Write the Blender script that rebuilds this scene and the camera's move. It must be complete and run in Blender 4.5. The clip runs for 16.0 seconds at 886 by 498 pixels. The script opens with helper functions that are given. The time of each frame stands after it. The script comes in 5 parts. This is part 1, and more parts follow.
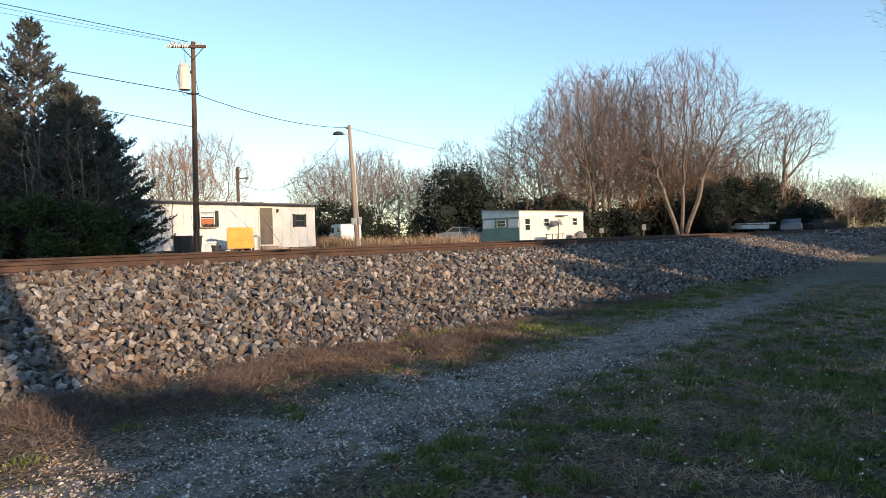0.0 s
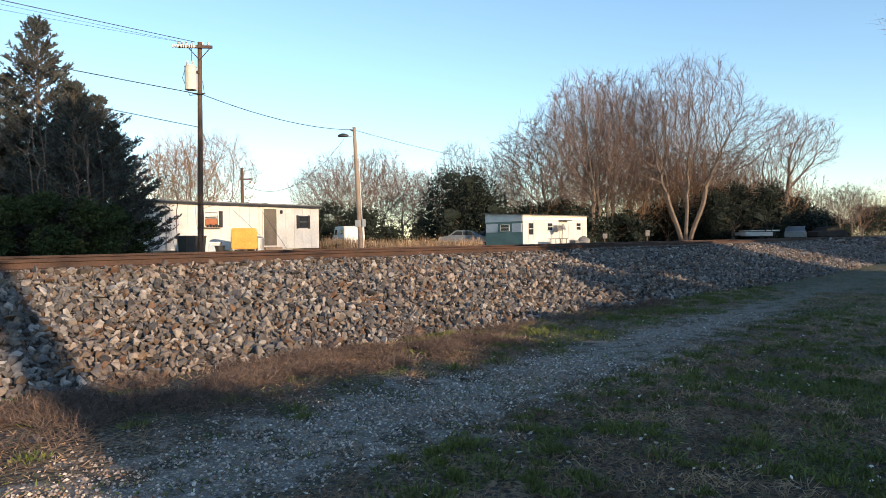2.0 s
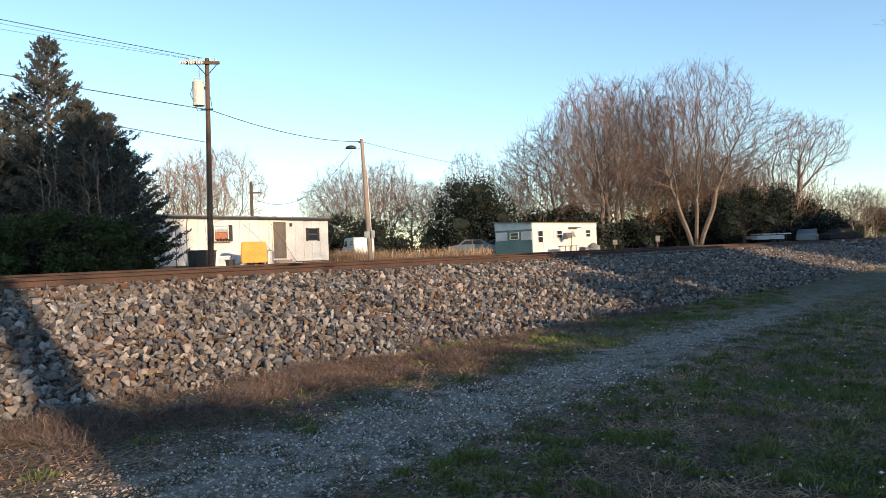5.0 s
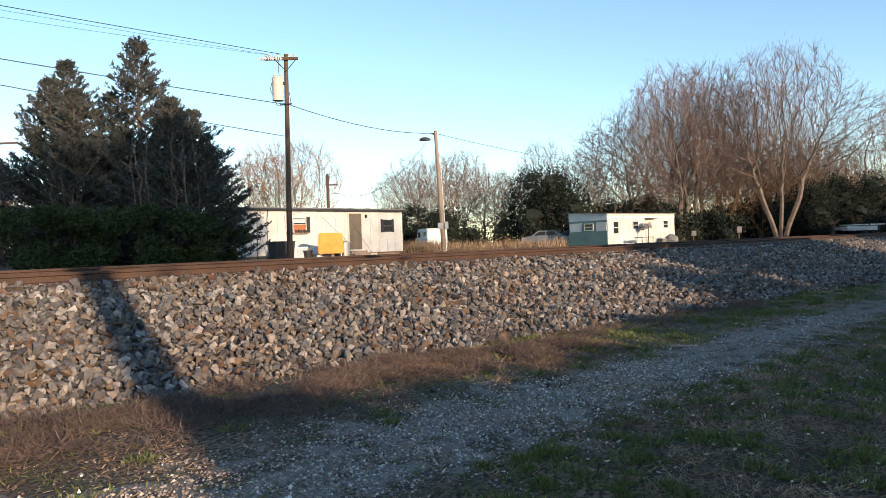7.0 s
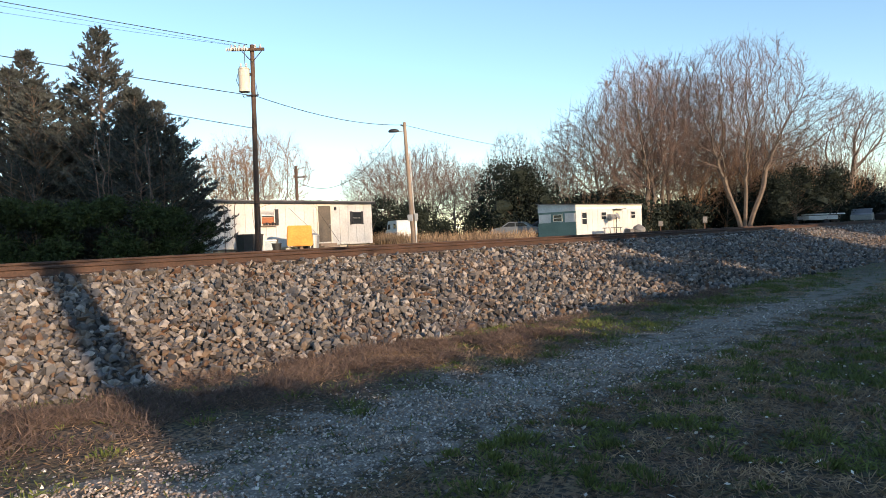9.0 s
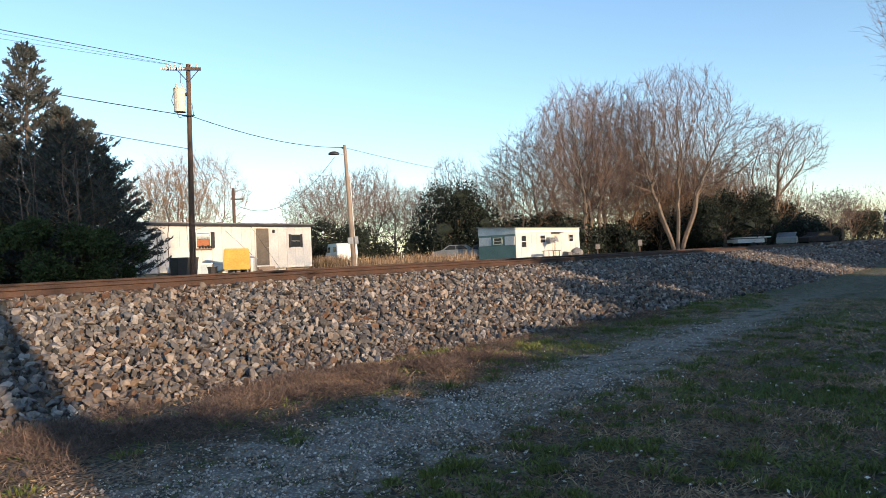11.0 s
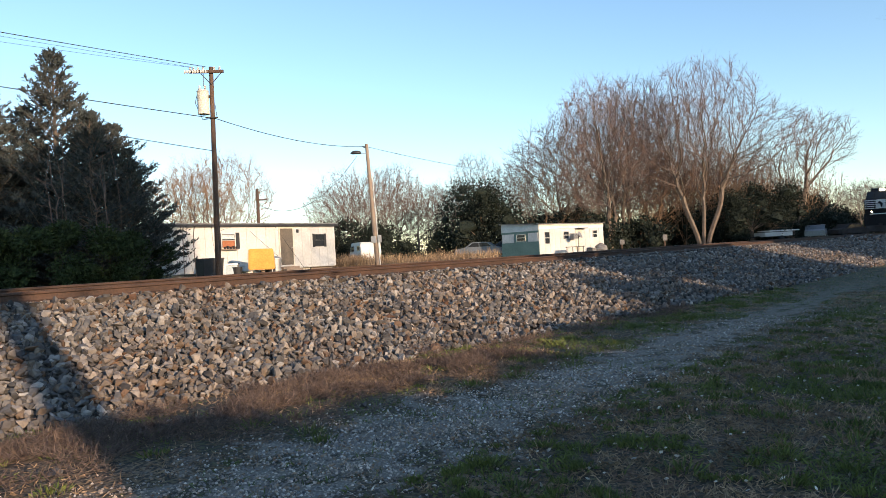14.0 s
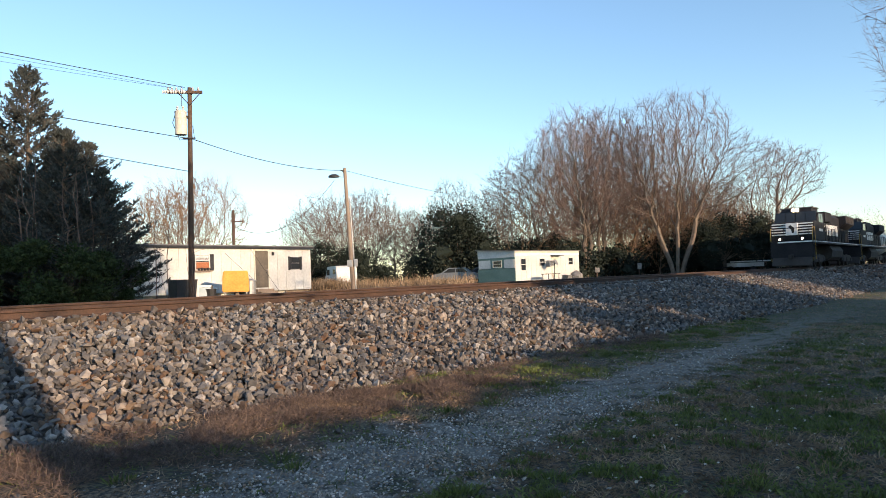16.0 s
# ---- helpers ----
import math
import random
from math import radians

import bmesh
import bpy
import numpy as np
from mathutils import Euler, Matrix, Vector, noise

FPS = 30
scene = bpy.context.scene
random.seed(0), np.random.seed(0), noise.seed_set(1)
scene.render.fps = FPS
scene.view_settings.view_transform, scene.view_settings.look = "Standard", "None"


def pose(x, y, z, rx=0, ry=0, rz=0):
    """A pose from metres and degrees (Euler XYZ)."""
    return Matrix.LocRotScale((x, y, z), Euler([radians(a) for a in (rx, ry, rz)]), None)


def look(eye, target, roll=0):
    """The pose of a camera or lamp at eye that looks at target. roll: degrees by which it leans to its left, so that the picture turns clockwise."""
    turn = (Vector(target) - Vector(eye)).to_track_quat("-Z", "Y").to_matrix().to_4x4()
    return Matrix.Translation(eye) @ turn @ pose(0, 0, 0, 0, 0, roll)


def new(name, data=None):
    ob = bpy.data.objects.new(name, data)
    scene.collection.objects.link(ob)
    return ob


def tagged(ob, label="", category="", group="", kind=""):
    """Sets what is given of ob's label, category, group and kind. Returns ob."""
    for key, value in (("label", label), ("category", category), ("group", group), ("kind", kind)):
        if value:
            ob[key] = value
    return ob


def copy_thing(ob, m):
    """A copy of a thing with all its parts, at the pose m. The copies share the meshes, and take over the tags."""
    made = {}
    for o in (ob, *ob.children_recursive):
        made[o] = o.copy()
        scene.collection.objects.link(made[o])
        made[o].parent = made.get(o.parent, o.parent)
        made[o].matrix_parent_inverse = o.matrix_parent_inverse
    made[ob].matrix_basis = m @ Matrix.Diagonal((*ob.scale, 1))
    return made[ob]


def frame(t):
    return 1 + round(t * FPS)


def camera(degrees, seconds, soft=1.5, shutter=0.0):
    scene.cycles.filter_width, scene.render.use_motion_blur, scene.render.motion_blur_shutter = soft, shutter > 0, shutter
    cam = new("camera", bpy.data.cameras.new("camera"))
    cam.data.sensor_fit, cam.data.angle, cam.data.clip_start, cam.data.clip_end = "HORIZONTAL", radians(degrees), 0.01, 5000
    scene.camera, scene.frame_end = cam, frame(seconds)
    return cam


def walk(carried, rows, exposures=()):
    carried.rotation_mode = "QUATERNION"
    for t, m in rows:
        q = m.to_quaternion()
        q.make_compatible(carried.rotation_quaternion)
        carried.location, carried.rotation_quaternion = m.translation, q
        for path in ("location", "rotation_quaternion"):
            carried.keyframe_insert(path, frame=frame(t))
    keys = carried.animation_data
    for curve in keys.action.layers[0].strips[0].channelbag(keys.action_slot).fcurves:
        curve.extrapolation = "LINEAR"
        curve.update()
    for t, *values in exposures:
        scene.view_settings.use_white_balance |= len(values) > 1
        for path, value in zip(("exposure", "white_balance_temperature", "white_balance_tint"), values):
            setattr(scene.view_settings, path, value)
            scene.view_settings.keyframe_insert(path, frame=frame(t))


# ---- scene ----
cam = camera(62.6, 16.0, soft=0.65)
PATH = [
    (0, (0.063, 0.014, 1.581), (0.084, 2.013, 1.551), -1.6),
    (0.5, (0.066, 0.012, 1.569), (0.072, 2.012, 1.561), -1.8),
    (1, (0.064, 0.012, 1.564), (0.073, 2.012, 1.543), -1.1),
    (1.5, (0.038, 0.022, 1.563), (0.026, 2.022, 1.536), -0.9),
    (2, (0.017, 0.032, 1.559), (0.031, 2.032, 1.539), -0.9),
    (2.5, (0.063, 0.038, 1.558), (0.142, 2.037, 1.551), -2.3),
    (3, (0.101, 0.07, 1.57), (0.017, 2.068, 1.582), -3.9),
    (3.2, (0.125, 0.075, 1.578), (0.077, 2.074, 1.58), -4.3),
    (5.3, (0.07, 0.009, 1.576), (0.043, 2.009, 1.586), -1.6),
    (5.5, (0.066, -0.002, 1.561), (-0.037, 1.995, 1.591), -1.5),
    (6, (0.004, -0.041, 1.612), (-0.211, 1.947, 1.644), -2.2),
    (6.5, (0.009, -0.01, 1.611), (-0.331, 1.96, 1.57), -3.6),
    (7, (0.012, -0.023, 1.623), (-0.2, 1.966, 1.61), -1.9),
    (7.5, (0.065, -0.02, 1.615), (0.063, 1.98, 1.642), -2.0),
    (8, (0.058, -0.027, 1.609), (0.029, 1.972, 1.595), -2.4),
    (8.5, (0.045, -0.061, 1.596), (-0.026, 1.937, 1.56), -2.7),
    (9, (0.046, -0.047, 1.608), (-0.086, 1.948, 1.57), -2.3),
    (9.2, (0.058, -0.043, 1.608), (-0.064, 1.953, 1.578), -1.8),
    (11.3, (0.046, 0.046, 1.604), (0.084, 2.046, 1.623), -2.5),
    (11.5, (0.061, 0.042, 1.601), (0.088, 2.041, 1.618), -2.5),
    (12, (0.062, 0.026, 1.605), (0.066, 2.026, 1.621), -2.4),
    (12.5, (0.06, 0.018, 1.596), (0.032, 2.018, 1.613), -2.5),
    (13, (0.054, 0.025, 1.596), (0.022, 2.024, 1.594), -2.3),
    (13.5, (0.058, 0.04, 1.609), (-0.001, 2.039, 1.623), -2.9),
    (14, (0.073, 0.044, 1.607), (0.041, 2.044, 1.622), -3.1),
    (14.5, (0.083, 0.041, 1.604), (0.034, 2.04, 1.631), -2.8),
    (15, (0.086, 0.047, 1.602), (0.068, 2.047, 1.632), -2.3),
    (15.5, (0.088, 0.057, 1.606), (0.071, 2.056, 1.655), -2.3),
    (16, (0.061, 0.062, 1.61), (0.097, 2.06, 1.691), -2.2),
]

walk(cam, [(t, look(eye, goal, roll)) for t, eye, goal, roll in PATH])

# ---- track frame: s runs along the rails, a across towards them, z up ----
TURN = 51.3
FR = pose(0, 0, 0, 0, 0, TURN)


def at(s, a, z=0.0, yaw=0.0):
    return FR @ pose(s, a, z, 0, 0, yaw)


# ---- world, sun, exposure ----
SUN_AZ, SUN_EL = 140.0, 12.0
world = bpy.data.worlds.new("world")
scene.world = world
world.use_nodes = True
wn = world.node_tree.nodes
sky = wn.new("ShaderNodeTexSky")
sky.sky_type = "NISHITA"
sky.sun_disc = False
sky.sun_elevation = radians(SUN_EL)
sky.sun_rotation = radians(SUN_AZ)
sky.air_density, sky.dust_density, sky.ozone_density = 1.0, 0.25, 2.4
wn["Background"].inputs["Strength"].default_value = 0.17
world.node_tree.links.new(sky.outputs[0], wn["Background"].inputs["Color"])
sun = new("sun", bpy.data.lights.new("sun", "SUN"))
sun.data.energy = 3.8
sun.data.angle = radians(0.6)
sun.data.color = (1.0, 0.735, 0.505)
sun_to = Vector((math.sin(radians(SUN_AZ)) * math.cos(radians(SUN_EL)), math.cos(radians(SUN_AZ)) * math.cos(radians(SUN_EL)), math.sin(radians(SUN_EL))))
sun.matrix_basis = look(sun_to * 60, (0, 0, 0))
scene.view_settings.exposure = 0.75


# ---- materials ----
def material(name, dark, light, rough=0.8, metal=0.0, scale=4.0, fine=40.0, bump=0.3, dist=0.01, spread=0.5, random="", lo=0.35, hi=0.65, spec=0.5):
    """Two colours mixed by coarse and fine noise; random: 'island' or 'object' also varies each piece."""
    m = bpy.data.materials.new(name)
    m.use_nodes = True
    nt = m.node_tree
    n, l = nt.nodes, nt.links
    b = n["Principled BSDF"]
    b.inputs["Roughness"].default_value, b.inputs["Metallic"].default_value = rough, metal
    b.inputs["Specular IOR Level"].default_value = spec
    co = n.new("ShaderNodeTexCoord")
    big, small = n.new("ShaderNodeTexNoise"), n.new("ShaderNodeTexNoise")
    big.inputs["Scale"].default_value, small.inputs["Scale"].default_value = scale, fine
    big.inputs["Detail"].default_value = small.inputs["Detail"].default_value = 4.0
    add = n.new("ShaderNodeMix")
    add.inputs[0].default_value = spread
    l.new(co.outputs["Object"], big.inputs["Vector"])
    l.new(co.outputs["Object"], small.inputs["Vector"])
    l.new(big.outputs[0], add.inputs[2])
    l.new(small.outputs[0], add.inputs[3])
    ramp = n.new("ShaderNodeValToRGB")
    ramp.color_ramp.elements[0].position, ramp.color_ramp.elements[0].color = lo, (*dark, 1)
    ramp.color_ramp.elements[1].position, ramp.color_ramp.elements[1].color = hi, (*light, 1)
    l.new(add.outputs[0], ramp.inputs[0])
    out = ramp.outputs[0]
    if random:
        src = n.new("ShaderNodeNewGeometry" if random == "island" else "ShaderNodeObjectInfo")
        val = src.outputs["Random Per Island" if random == "island" else "Random"]
        hsv = n.new("ShaderNodeHueSaturation")
        mul = n.new("ShaderNodeMapRange")
        mul.inputs["To Min"].default_value, mul.inputs["To Max"].default_value = 0.55, 1.45
        l.new(val, mul.inputs[0])
        l.new(mul.outputs[0], hsv.inputs["Value"])
        l.new(out, hsv.inputs["Color"])
        out = hsv.outputs[0]
    l.new(out, b.inputs["Base Color"])
    if bump:
        bp = n.new("ShaderNodeBump")
        bp.inputs["Strength"].default_value, bp.inputs["Distance"].default_value = bump, dist
        l.new(small.outputs[0], bp.inputs["Height"])
        l.new(bp.outputs[0], b.inputs["Normal"])
    return m


def stone_material(name, source, gain=1.0):
    """Crushed stone: grey, tan, rusty and pale pieces, told apart by a random number per piece."""
    m = bpy.data.materials.new(name)
    m.use_nodes = True
    n, l = m.node_tree.nodes, m.node_tree.links
    b = n["Principled BSDF"]
    b.inputs["Roughness"].default_value = 0.85
    src = n.new("ShaderNodeNewGeometry" if source == "island" else "ShaderNodeObjectInfo")
    ramp = n.new("ShaderNodeValToRGB")
    ramp.color_ramp.interpolation = "CONSTANT"
    stops = [(0.0, (0.13, 0.122, 0.115)), (0.14, (0.205, 0.186, 0.168)), (0.28, (0.165, 0.16, 0.157)), (0.40, (0.27, 0.238, 0.205)), (0.53, (0.23, 0.172, 0.122)),
             (0.63, (0.37, 0.33, 0.285)), (0.77, (0.07, 0.066, 0.063)), (0.84, (0.21, 0.133, 0.083)), (0.90, (0.48, 0.445, 0.40)), (0.975, (0.14, 0.078, 0.045))]
    el = ramp.color_ramp.elements
    el[0].position, el[0].color = 0.0, (*stops[0][1], 1)
    el[1].position, el[1].color = stops[1][0], (*stops[1][1], 1)
    for p, c in stops[2:]:
        e = el.new(p)
        e.color = (*c, 1)
    l.new(src.outputs["Random Per Island" if source == "island" else "Random"], ramp.inputs[0])
    co, no = n.new("ShaderNodeNewGeometry"), n.new("ShaderNodeTexNoise")
    no.inputs["Scale"].default_value, no.inputs["Detail"].default_value = 14.0, 6.0
    l.new(co.outputs["Position"], no.inputs["Vector"])
    mr = n.new("ShaderNodeMapRange")
    mr.inputs["From Min"].default_value, mr.inputs["From Max"].default_value = 0.3, 0.7
    mr.inputs["To Min"].default_value, mr.inputs["To Max"].default_value = 0.7 * gain, 1.3 * gain
    l.new(no.outputs[0], mr.inputs[0])
    # wide rusty and clean stretches along the bank
    wide, wr, tint = n.new("ShaderNodeTexNoise"), n.new("ShaderNodeMapRange"), n.new("ShaderNodeMix")
    wide.inputs["Scale"].default_value = 0.7
    wr.inputs["From Min"].default_value, wr.inputs["From Max"].default_value, wr.inputs["To Max"].default_value = 0.45, 0.7, 0.45
    l.new(co.outputs["Position"], wide.inputs["Vector"])
    l.new(wide.outputs[0], wr.inputs[0])
    tint.data_type, tint.blend_type = "RGBA", "MULTIPLY"
    l.new(wr.outputs[0], tint.inputs[0])
    l.new(ramp.outputs[0], tint.inputs[6])
    tint.inputs[7].default_value = (1.0, 0.72, 0.5, 1)
    hsv = n.new("ShaderNodeHueSaturation")
    l.new(mr.outputs[0], hsv.inputs["Value"])
    l.new(tint.outputs[2], hsv.inputs["Color"])
    l.new(hsv.outputs[0], b.inputs["Base Color"])
    bp = n.new("ShaderNodeBump")
    bp.inputs["Strength"].default_value, bp.inputs["Distance"].default_value = 0.5, 0.02
    l.new(no.outputs[0], bp.inputs["Height"])
    l.new(bp.outputs[0], b.inputs["Normal"])
    return m


def ground_material():
    """Lawn, bare soil and a gravel track; object coordinates are s along the rails and a across."""
    m = bpy.data.materials.new("ground")
    m.use_nodes = True
    n, l = m.node_tree.nodes, m.node_tree.links
    b = n["Principled BSDF"]
    b.inputs["Roughness"].default_value = 0.95
    co = n.new("ShaderNodeTexCoord")
    sep = n.new("ShaderNodeSeparateXYZ")
    l.new(co.outputs["Object"], sep.inputs[0])

    def noise_of(scale, detail=5.0):
        t = n.new("ShaderNodeTexNoise")
        t.inputs["Scale"].default_value, t.inputs["Detail"].default_value = scale, detail
        l.new(co.outputs["Object"], t.inputs["Vector"])
        return t.outputs[0]

    def calc(op, x, y):
        t = n.new("ShaderNodeMath")
        t.operation = op
        for i, v in enumerate((x, y)):
            if isinstance(v, (int, float)):
                t.inputs[i].default_value = v
            else:
                l.new(v, t.inputs[i])
        return t.outputs[0]

    def remap(v, f0, f1, t0=0.0, t1=1.0):
        t = n.new("ShaderNodeMapRange")
        for i, k in enumerate((f0, f1, t0, t1)):
            t.inputs[i + 1].default_value = k
        l.new(v, t.inputs[0])
        return t.outputs[0]

    def blend(f, c0, c1):
        t = n.new("ShaderNodeMix")
        t.data_type = "RGBA"
        l.new(f, t.inputs[0])
        for i, c in ((6, c0), (7, c1)):
            if isinstance(c, tuple):
                t.inputs[i].default_value = (*c, 1)
            else:
                l.new(c, t.inputs[i])
        return t.outputs[2]

    big, mid, fine, grit = noise_of(0.55), noise_of(2.6), noise_of(22.0), noise_of(70.0)
    lawn = blend(remap(mid, 0.42, 0.62), (0.15, 0.086, 0.05), (0.075, 0.078, 0.03))
    lawn = blend(remap(big, 0.5, 0.7), lawn, (0.27, 0.18, 0.10))
    lawn = blend(calc("MULTIPLY", remap(sep.outputs[0], 12.0, 20.0, 0.0, 0.85), remap(mid, 0.3, 0.55, 0.3, 1.0)), lawn, (0.08, 0.10, 0.032))
    lawn = blend(remap(fine, 0.44, 0.58), (0.034, 0.025, 0.016), lawn)
    vor = n.new("ShaderNodeTexVoronoi")
    vor.inputs["Scale"].default_value = 34.0
    l.new(co.outputs["Object"], vor.inputs["Vector"])
    sepc = n.new("ShaderNodeSeparateColor")
    l.new(vor.outputs["Color"], sepc.inputs[0])
    gravel = blend(remap(sepc.outputs[0], 0.0, 1.0), (0.22, 0.175, 0.14), (0.66, 0.55, 0.44))
    gravel = blend(remap(vor.outputs["Distance"], 0.0, 0.5), gravel, (0.17, 0.15, 0.122))
    off = calc("ABSOLUTE", calc("SUBTRACT", sep.outputs[1], 4.45), 0)
    wob = remap(mid, 0.3, 0.7, -1.0, 1.1)
    off = calc("ADD", calc("ADD", off, wob), remap(grit, 0.3, 0.7, -0.35, 0.35))
    track = calc("MULTIPLY", remap(off, 0.8, 0.35), remap(sep.outputs[0], 12.0, 26.0, 1.0, 0.25))
    col = blend(track, lawn, gravel)
    l.new(col, b.inputs["Base Color"])
    bp = n.new("ShaderNodeBump")
    bp.inputs["Strength"].default_value, bp.inputs["Distance"].default_value = 0.8, 0.03
    l.new(fine, bp.inputs["Height"])
    l.new(bp.outputs[0], b.inputs["Normal"])
    return m


M = {}
M["ground"] = ground_material()
M["stones"] = stone_material("crushed_stone_heap", "island", 0.72)
M["gravel"] = stone_material("path_gravel", "island", 1.5)
M["stone"] = stone_material("crushed_stone", "object", 0.72)
M["bed"] = material("ballast_bed", (0.05, 0.045, 0.04), (0.19, 0.165, 0.14), 0.95, scale=3.0, fine=14.0, bump=1.0, dist=0.06, spread=0.8, lo=0.4, hi=0.62)
M["rail"] = material("rusty_steel", (0.03, 0.018, 0.012), (0.1, 0.05, 0.029), 0.75, 0.0, scale=1.5, fine=30.0, bump=0.4, dist=0.004)
M["tie"] = material("creosoted_wood", (0.03, 0.024, 0.018), (0.09, 0.07, 0.05), 0.9, scale=3.0, fine=35.0, bump=0.6)
M["bark"] = material("grey_bark", (0.085, 0.065, 0.05), (0.23, 0.175, 0.13), 0.92, scale=2.0, fine=18.0, bump=0.7, dist=0.02)
M["twig"] = material("twig_bark", (0.112, 0.076, 0.063), (0.235, 0.16, 0.124), 0.92, scale=0.6, fine=6.0, bump=0)
M["cedar"] = material("cedar_sprays", (0.034, 0.047, 0.048), (0.088, 0.092, 0.082), 0.85, scale=0.8, fine=5.0, bump=0, random="island")
M["leaf"] = material("evergreen_leaves", (0.018, 0.025, 0.02), (0.034, 0.042, 0.03), 0.8, scale=0.7, fine=6.0, bump=0, spec=0.15)
M["bramble"] = material("vine_leaves", (0.02, 0.034, 0.014), (0.055, 0.075, 0.026), 0.75, scale=0.9, fine=6.0, bump=0, random="island", spec=0.2)
M["brush"] = material("dry_brush", (0.07, 0.049, 0.041), (0.19, 0.132, 0.1), 0.95, scale=0.8, fine=9.0, bump=0, random="island")
M["blade"] = material("grass_blades", (0.05, 0.078, 0.012), (0.165, 0.185, 0.04), 0.7, scale=0.7, fine=3.0, bump=0, random="island")
M["straw"] = material("dead_grass", (0.12, 0.075, 0.045), (0.46, 0.32, 0.19), 0.9, scale=0.7, fine=3.0, bump=0, random="island")
M["litter"] = material("pale_fallen_leaves", (0.35, 0.3, 0.24), (0.72, 0.68, 0.6), 0.8, scale=2.0, fine=20.0, bump=0, random="island")
M["wood"] = material("weathered_pole_wood", (0.055, 0.034, 0.024), (0.14, 0.088, 0.06), 0.85, scale=1.2, fine=25.0, bump=0.6, dist=0.01)
M["palewood"] = material("pale_pole_wood", (0.2, 0.145, 0.105), (0.36, 0.28, 0.21), 0.85, scale=1.2, fine=25.0, bump=0.5, dist=0.01)
M["white"] = material("aged_white_siding", (0.52, 0.505, 0.465), (0.7, 0.685, 0.645), 0.55, scale=0.9, fine=9.0, bump=0.1)
M["cream"] = material("cream_paint", (0.55, 0.5, 0.4), (0.75, 0.7, 0.58), 0.6, scale=1.2, fine=12.0, bump=0.1)
M["teal"] = material("faded_green_siding", (0.11, 0.18, 0.15), (0.17, 0.25, 0.21), 0.6, scale=1.0, fine=10.0, bump=0.1)
M["roofing"] = material("weathered_roof_edge", (0.10, 0.095, 0.09), (0.28, 0.265, 0.25), 0.8, scale=1.0, fine=12.0, bump=0.3)
M["blue"] = material("pale_blue_plastic", (0.25, 0.33, 0.37), (0.38, 0.46, 0.5), 0.5, scale=2.0, fine=20.0, bump=0.1)
M["dark"] = material("dark_plastic", (0.016, 0.016, 0.018), (0.045, 0.044, 0.045), 0.5, scale=2.0, fine=25.0, bump=0.1)
M["black"] = material("black_paint", (0.012, 0.012, 0.014), (0.032, 0.031, 0.033), 0.72, scale=0.8, fine=14.0, bump=0.05, spec=0.2)
M["grime"] = material("grimy_steel", (0.025, 0.022, 0.02), (0.06, 0.05, 0.043), 0.85, 0.0, scale=1.5, fine=20.0, bump=0.3)
M["steel"] = material("galvanised_steel", (0.32, 0.32, 0.32), (0.52, 0.52, 0.51), 0.5, 0.6, scale=3.0, fine=30.0, bump=0.1)
M["door"] = material("brown_door_paint", (0.10, 0.082, 0.062), (0.17, 0.14, 0.105), 0.6, scale=1.5, fine=14.0, bump=0.1)
M["orange"] = material("orange_yellow_tarp", (0.62, 0.28, 0.04), (0.78, 0.40, 0.07), 0.6, scale=2.0, fine=16.0, bump=0.2)
M["rustred"] = material("red_brown_cloth", (0.26, 0.09, 0.04), (0.42, 0.16, 0.07), 0.85, scale=3.0, fine=20.0, bump=0.2)
M["stripe"] = material("white_stripe_paint", (0.62, 0.62, 0.6), (0.8, 0.8, 0.78), 0.5, scale=2.0, fine=16.0, bump=0)
M["yellow"] = material("yellow_rail_paint", (0.3, 0.19, 0.04), (0.45, 0.3, 0.07), 0.55, scale=2.0, fine=16.0, bump=0)
M["carpaint"] = material("silver_car_paint", (0.14, 0.16, 0.18), (0.22, 0.24, 0.26), 0.35, 0.3, scale=1.0, fine=10.0, bump=0)
M["cable"] = material("black_cable", (0.02, 0.02, 0.022), (0.05, 0.05, 0.052), 0.6, scale=2.0, fine=10.0, bump=0)
M["tyre"] = material("tyre_rubber", (0.014, 0.014, 0.014), (0.035, 0.034, 0.033), 0.85, scale=3.0, fine=30.0, bump=0.2)
M["ceramic"] = material("pale_insulator", (0.5, 0.47, 0.44), (0.7, 0.67, 0.62), 0.3, scale=4.0, fine=20.0, bump=0)


def glass_material():
    m = bpy.data.materials.new("window_glass")
    m.use_nodes = True
    b = m.node_tree.nodes["Principled BSDF"]
    b.inputs["Base Color"].default_value = (0.03, 0.035, 0.04, 1)
    b.inputs["Roughness"].default_value = 0.08
    return m


def glow_material(name, colour, strength):
    m = bpy.data.materials.new(name)
    m.use_nodes = True
    b = m.node_tree.nodes["Principled BSDF"]
    b.inputs["Base Color"].default_value = (0.8, 0.8, 0.75, 1)
    b.inputs["Emission Color"].default_value = (*colour, 1)
    b.inputs["Emission Strength"].default_value = strength
    return m


M["glass"] = glass_material()
M["headlight"] = glow_material("headlight_glow", (1.0, 0.72, 0.4), 9.0)


# ---- mesh helpers ----
def mesh_of(name, verts, faces, mat, smooth=False):
    me = bpy.data.meshes.new(name)
    me.from_pydata(verts, [], faces)
    me.materials.append(mat)
    if smooth:
        me.polygons.foreach_set("use_smooth", [True] * len(me.polygons))
    me.update()
    return me


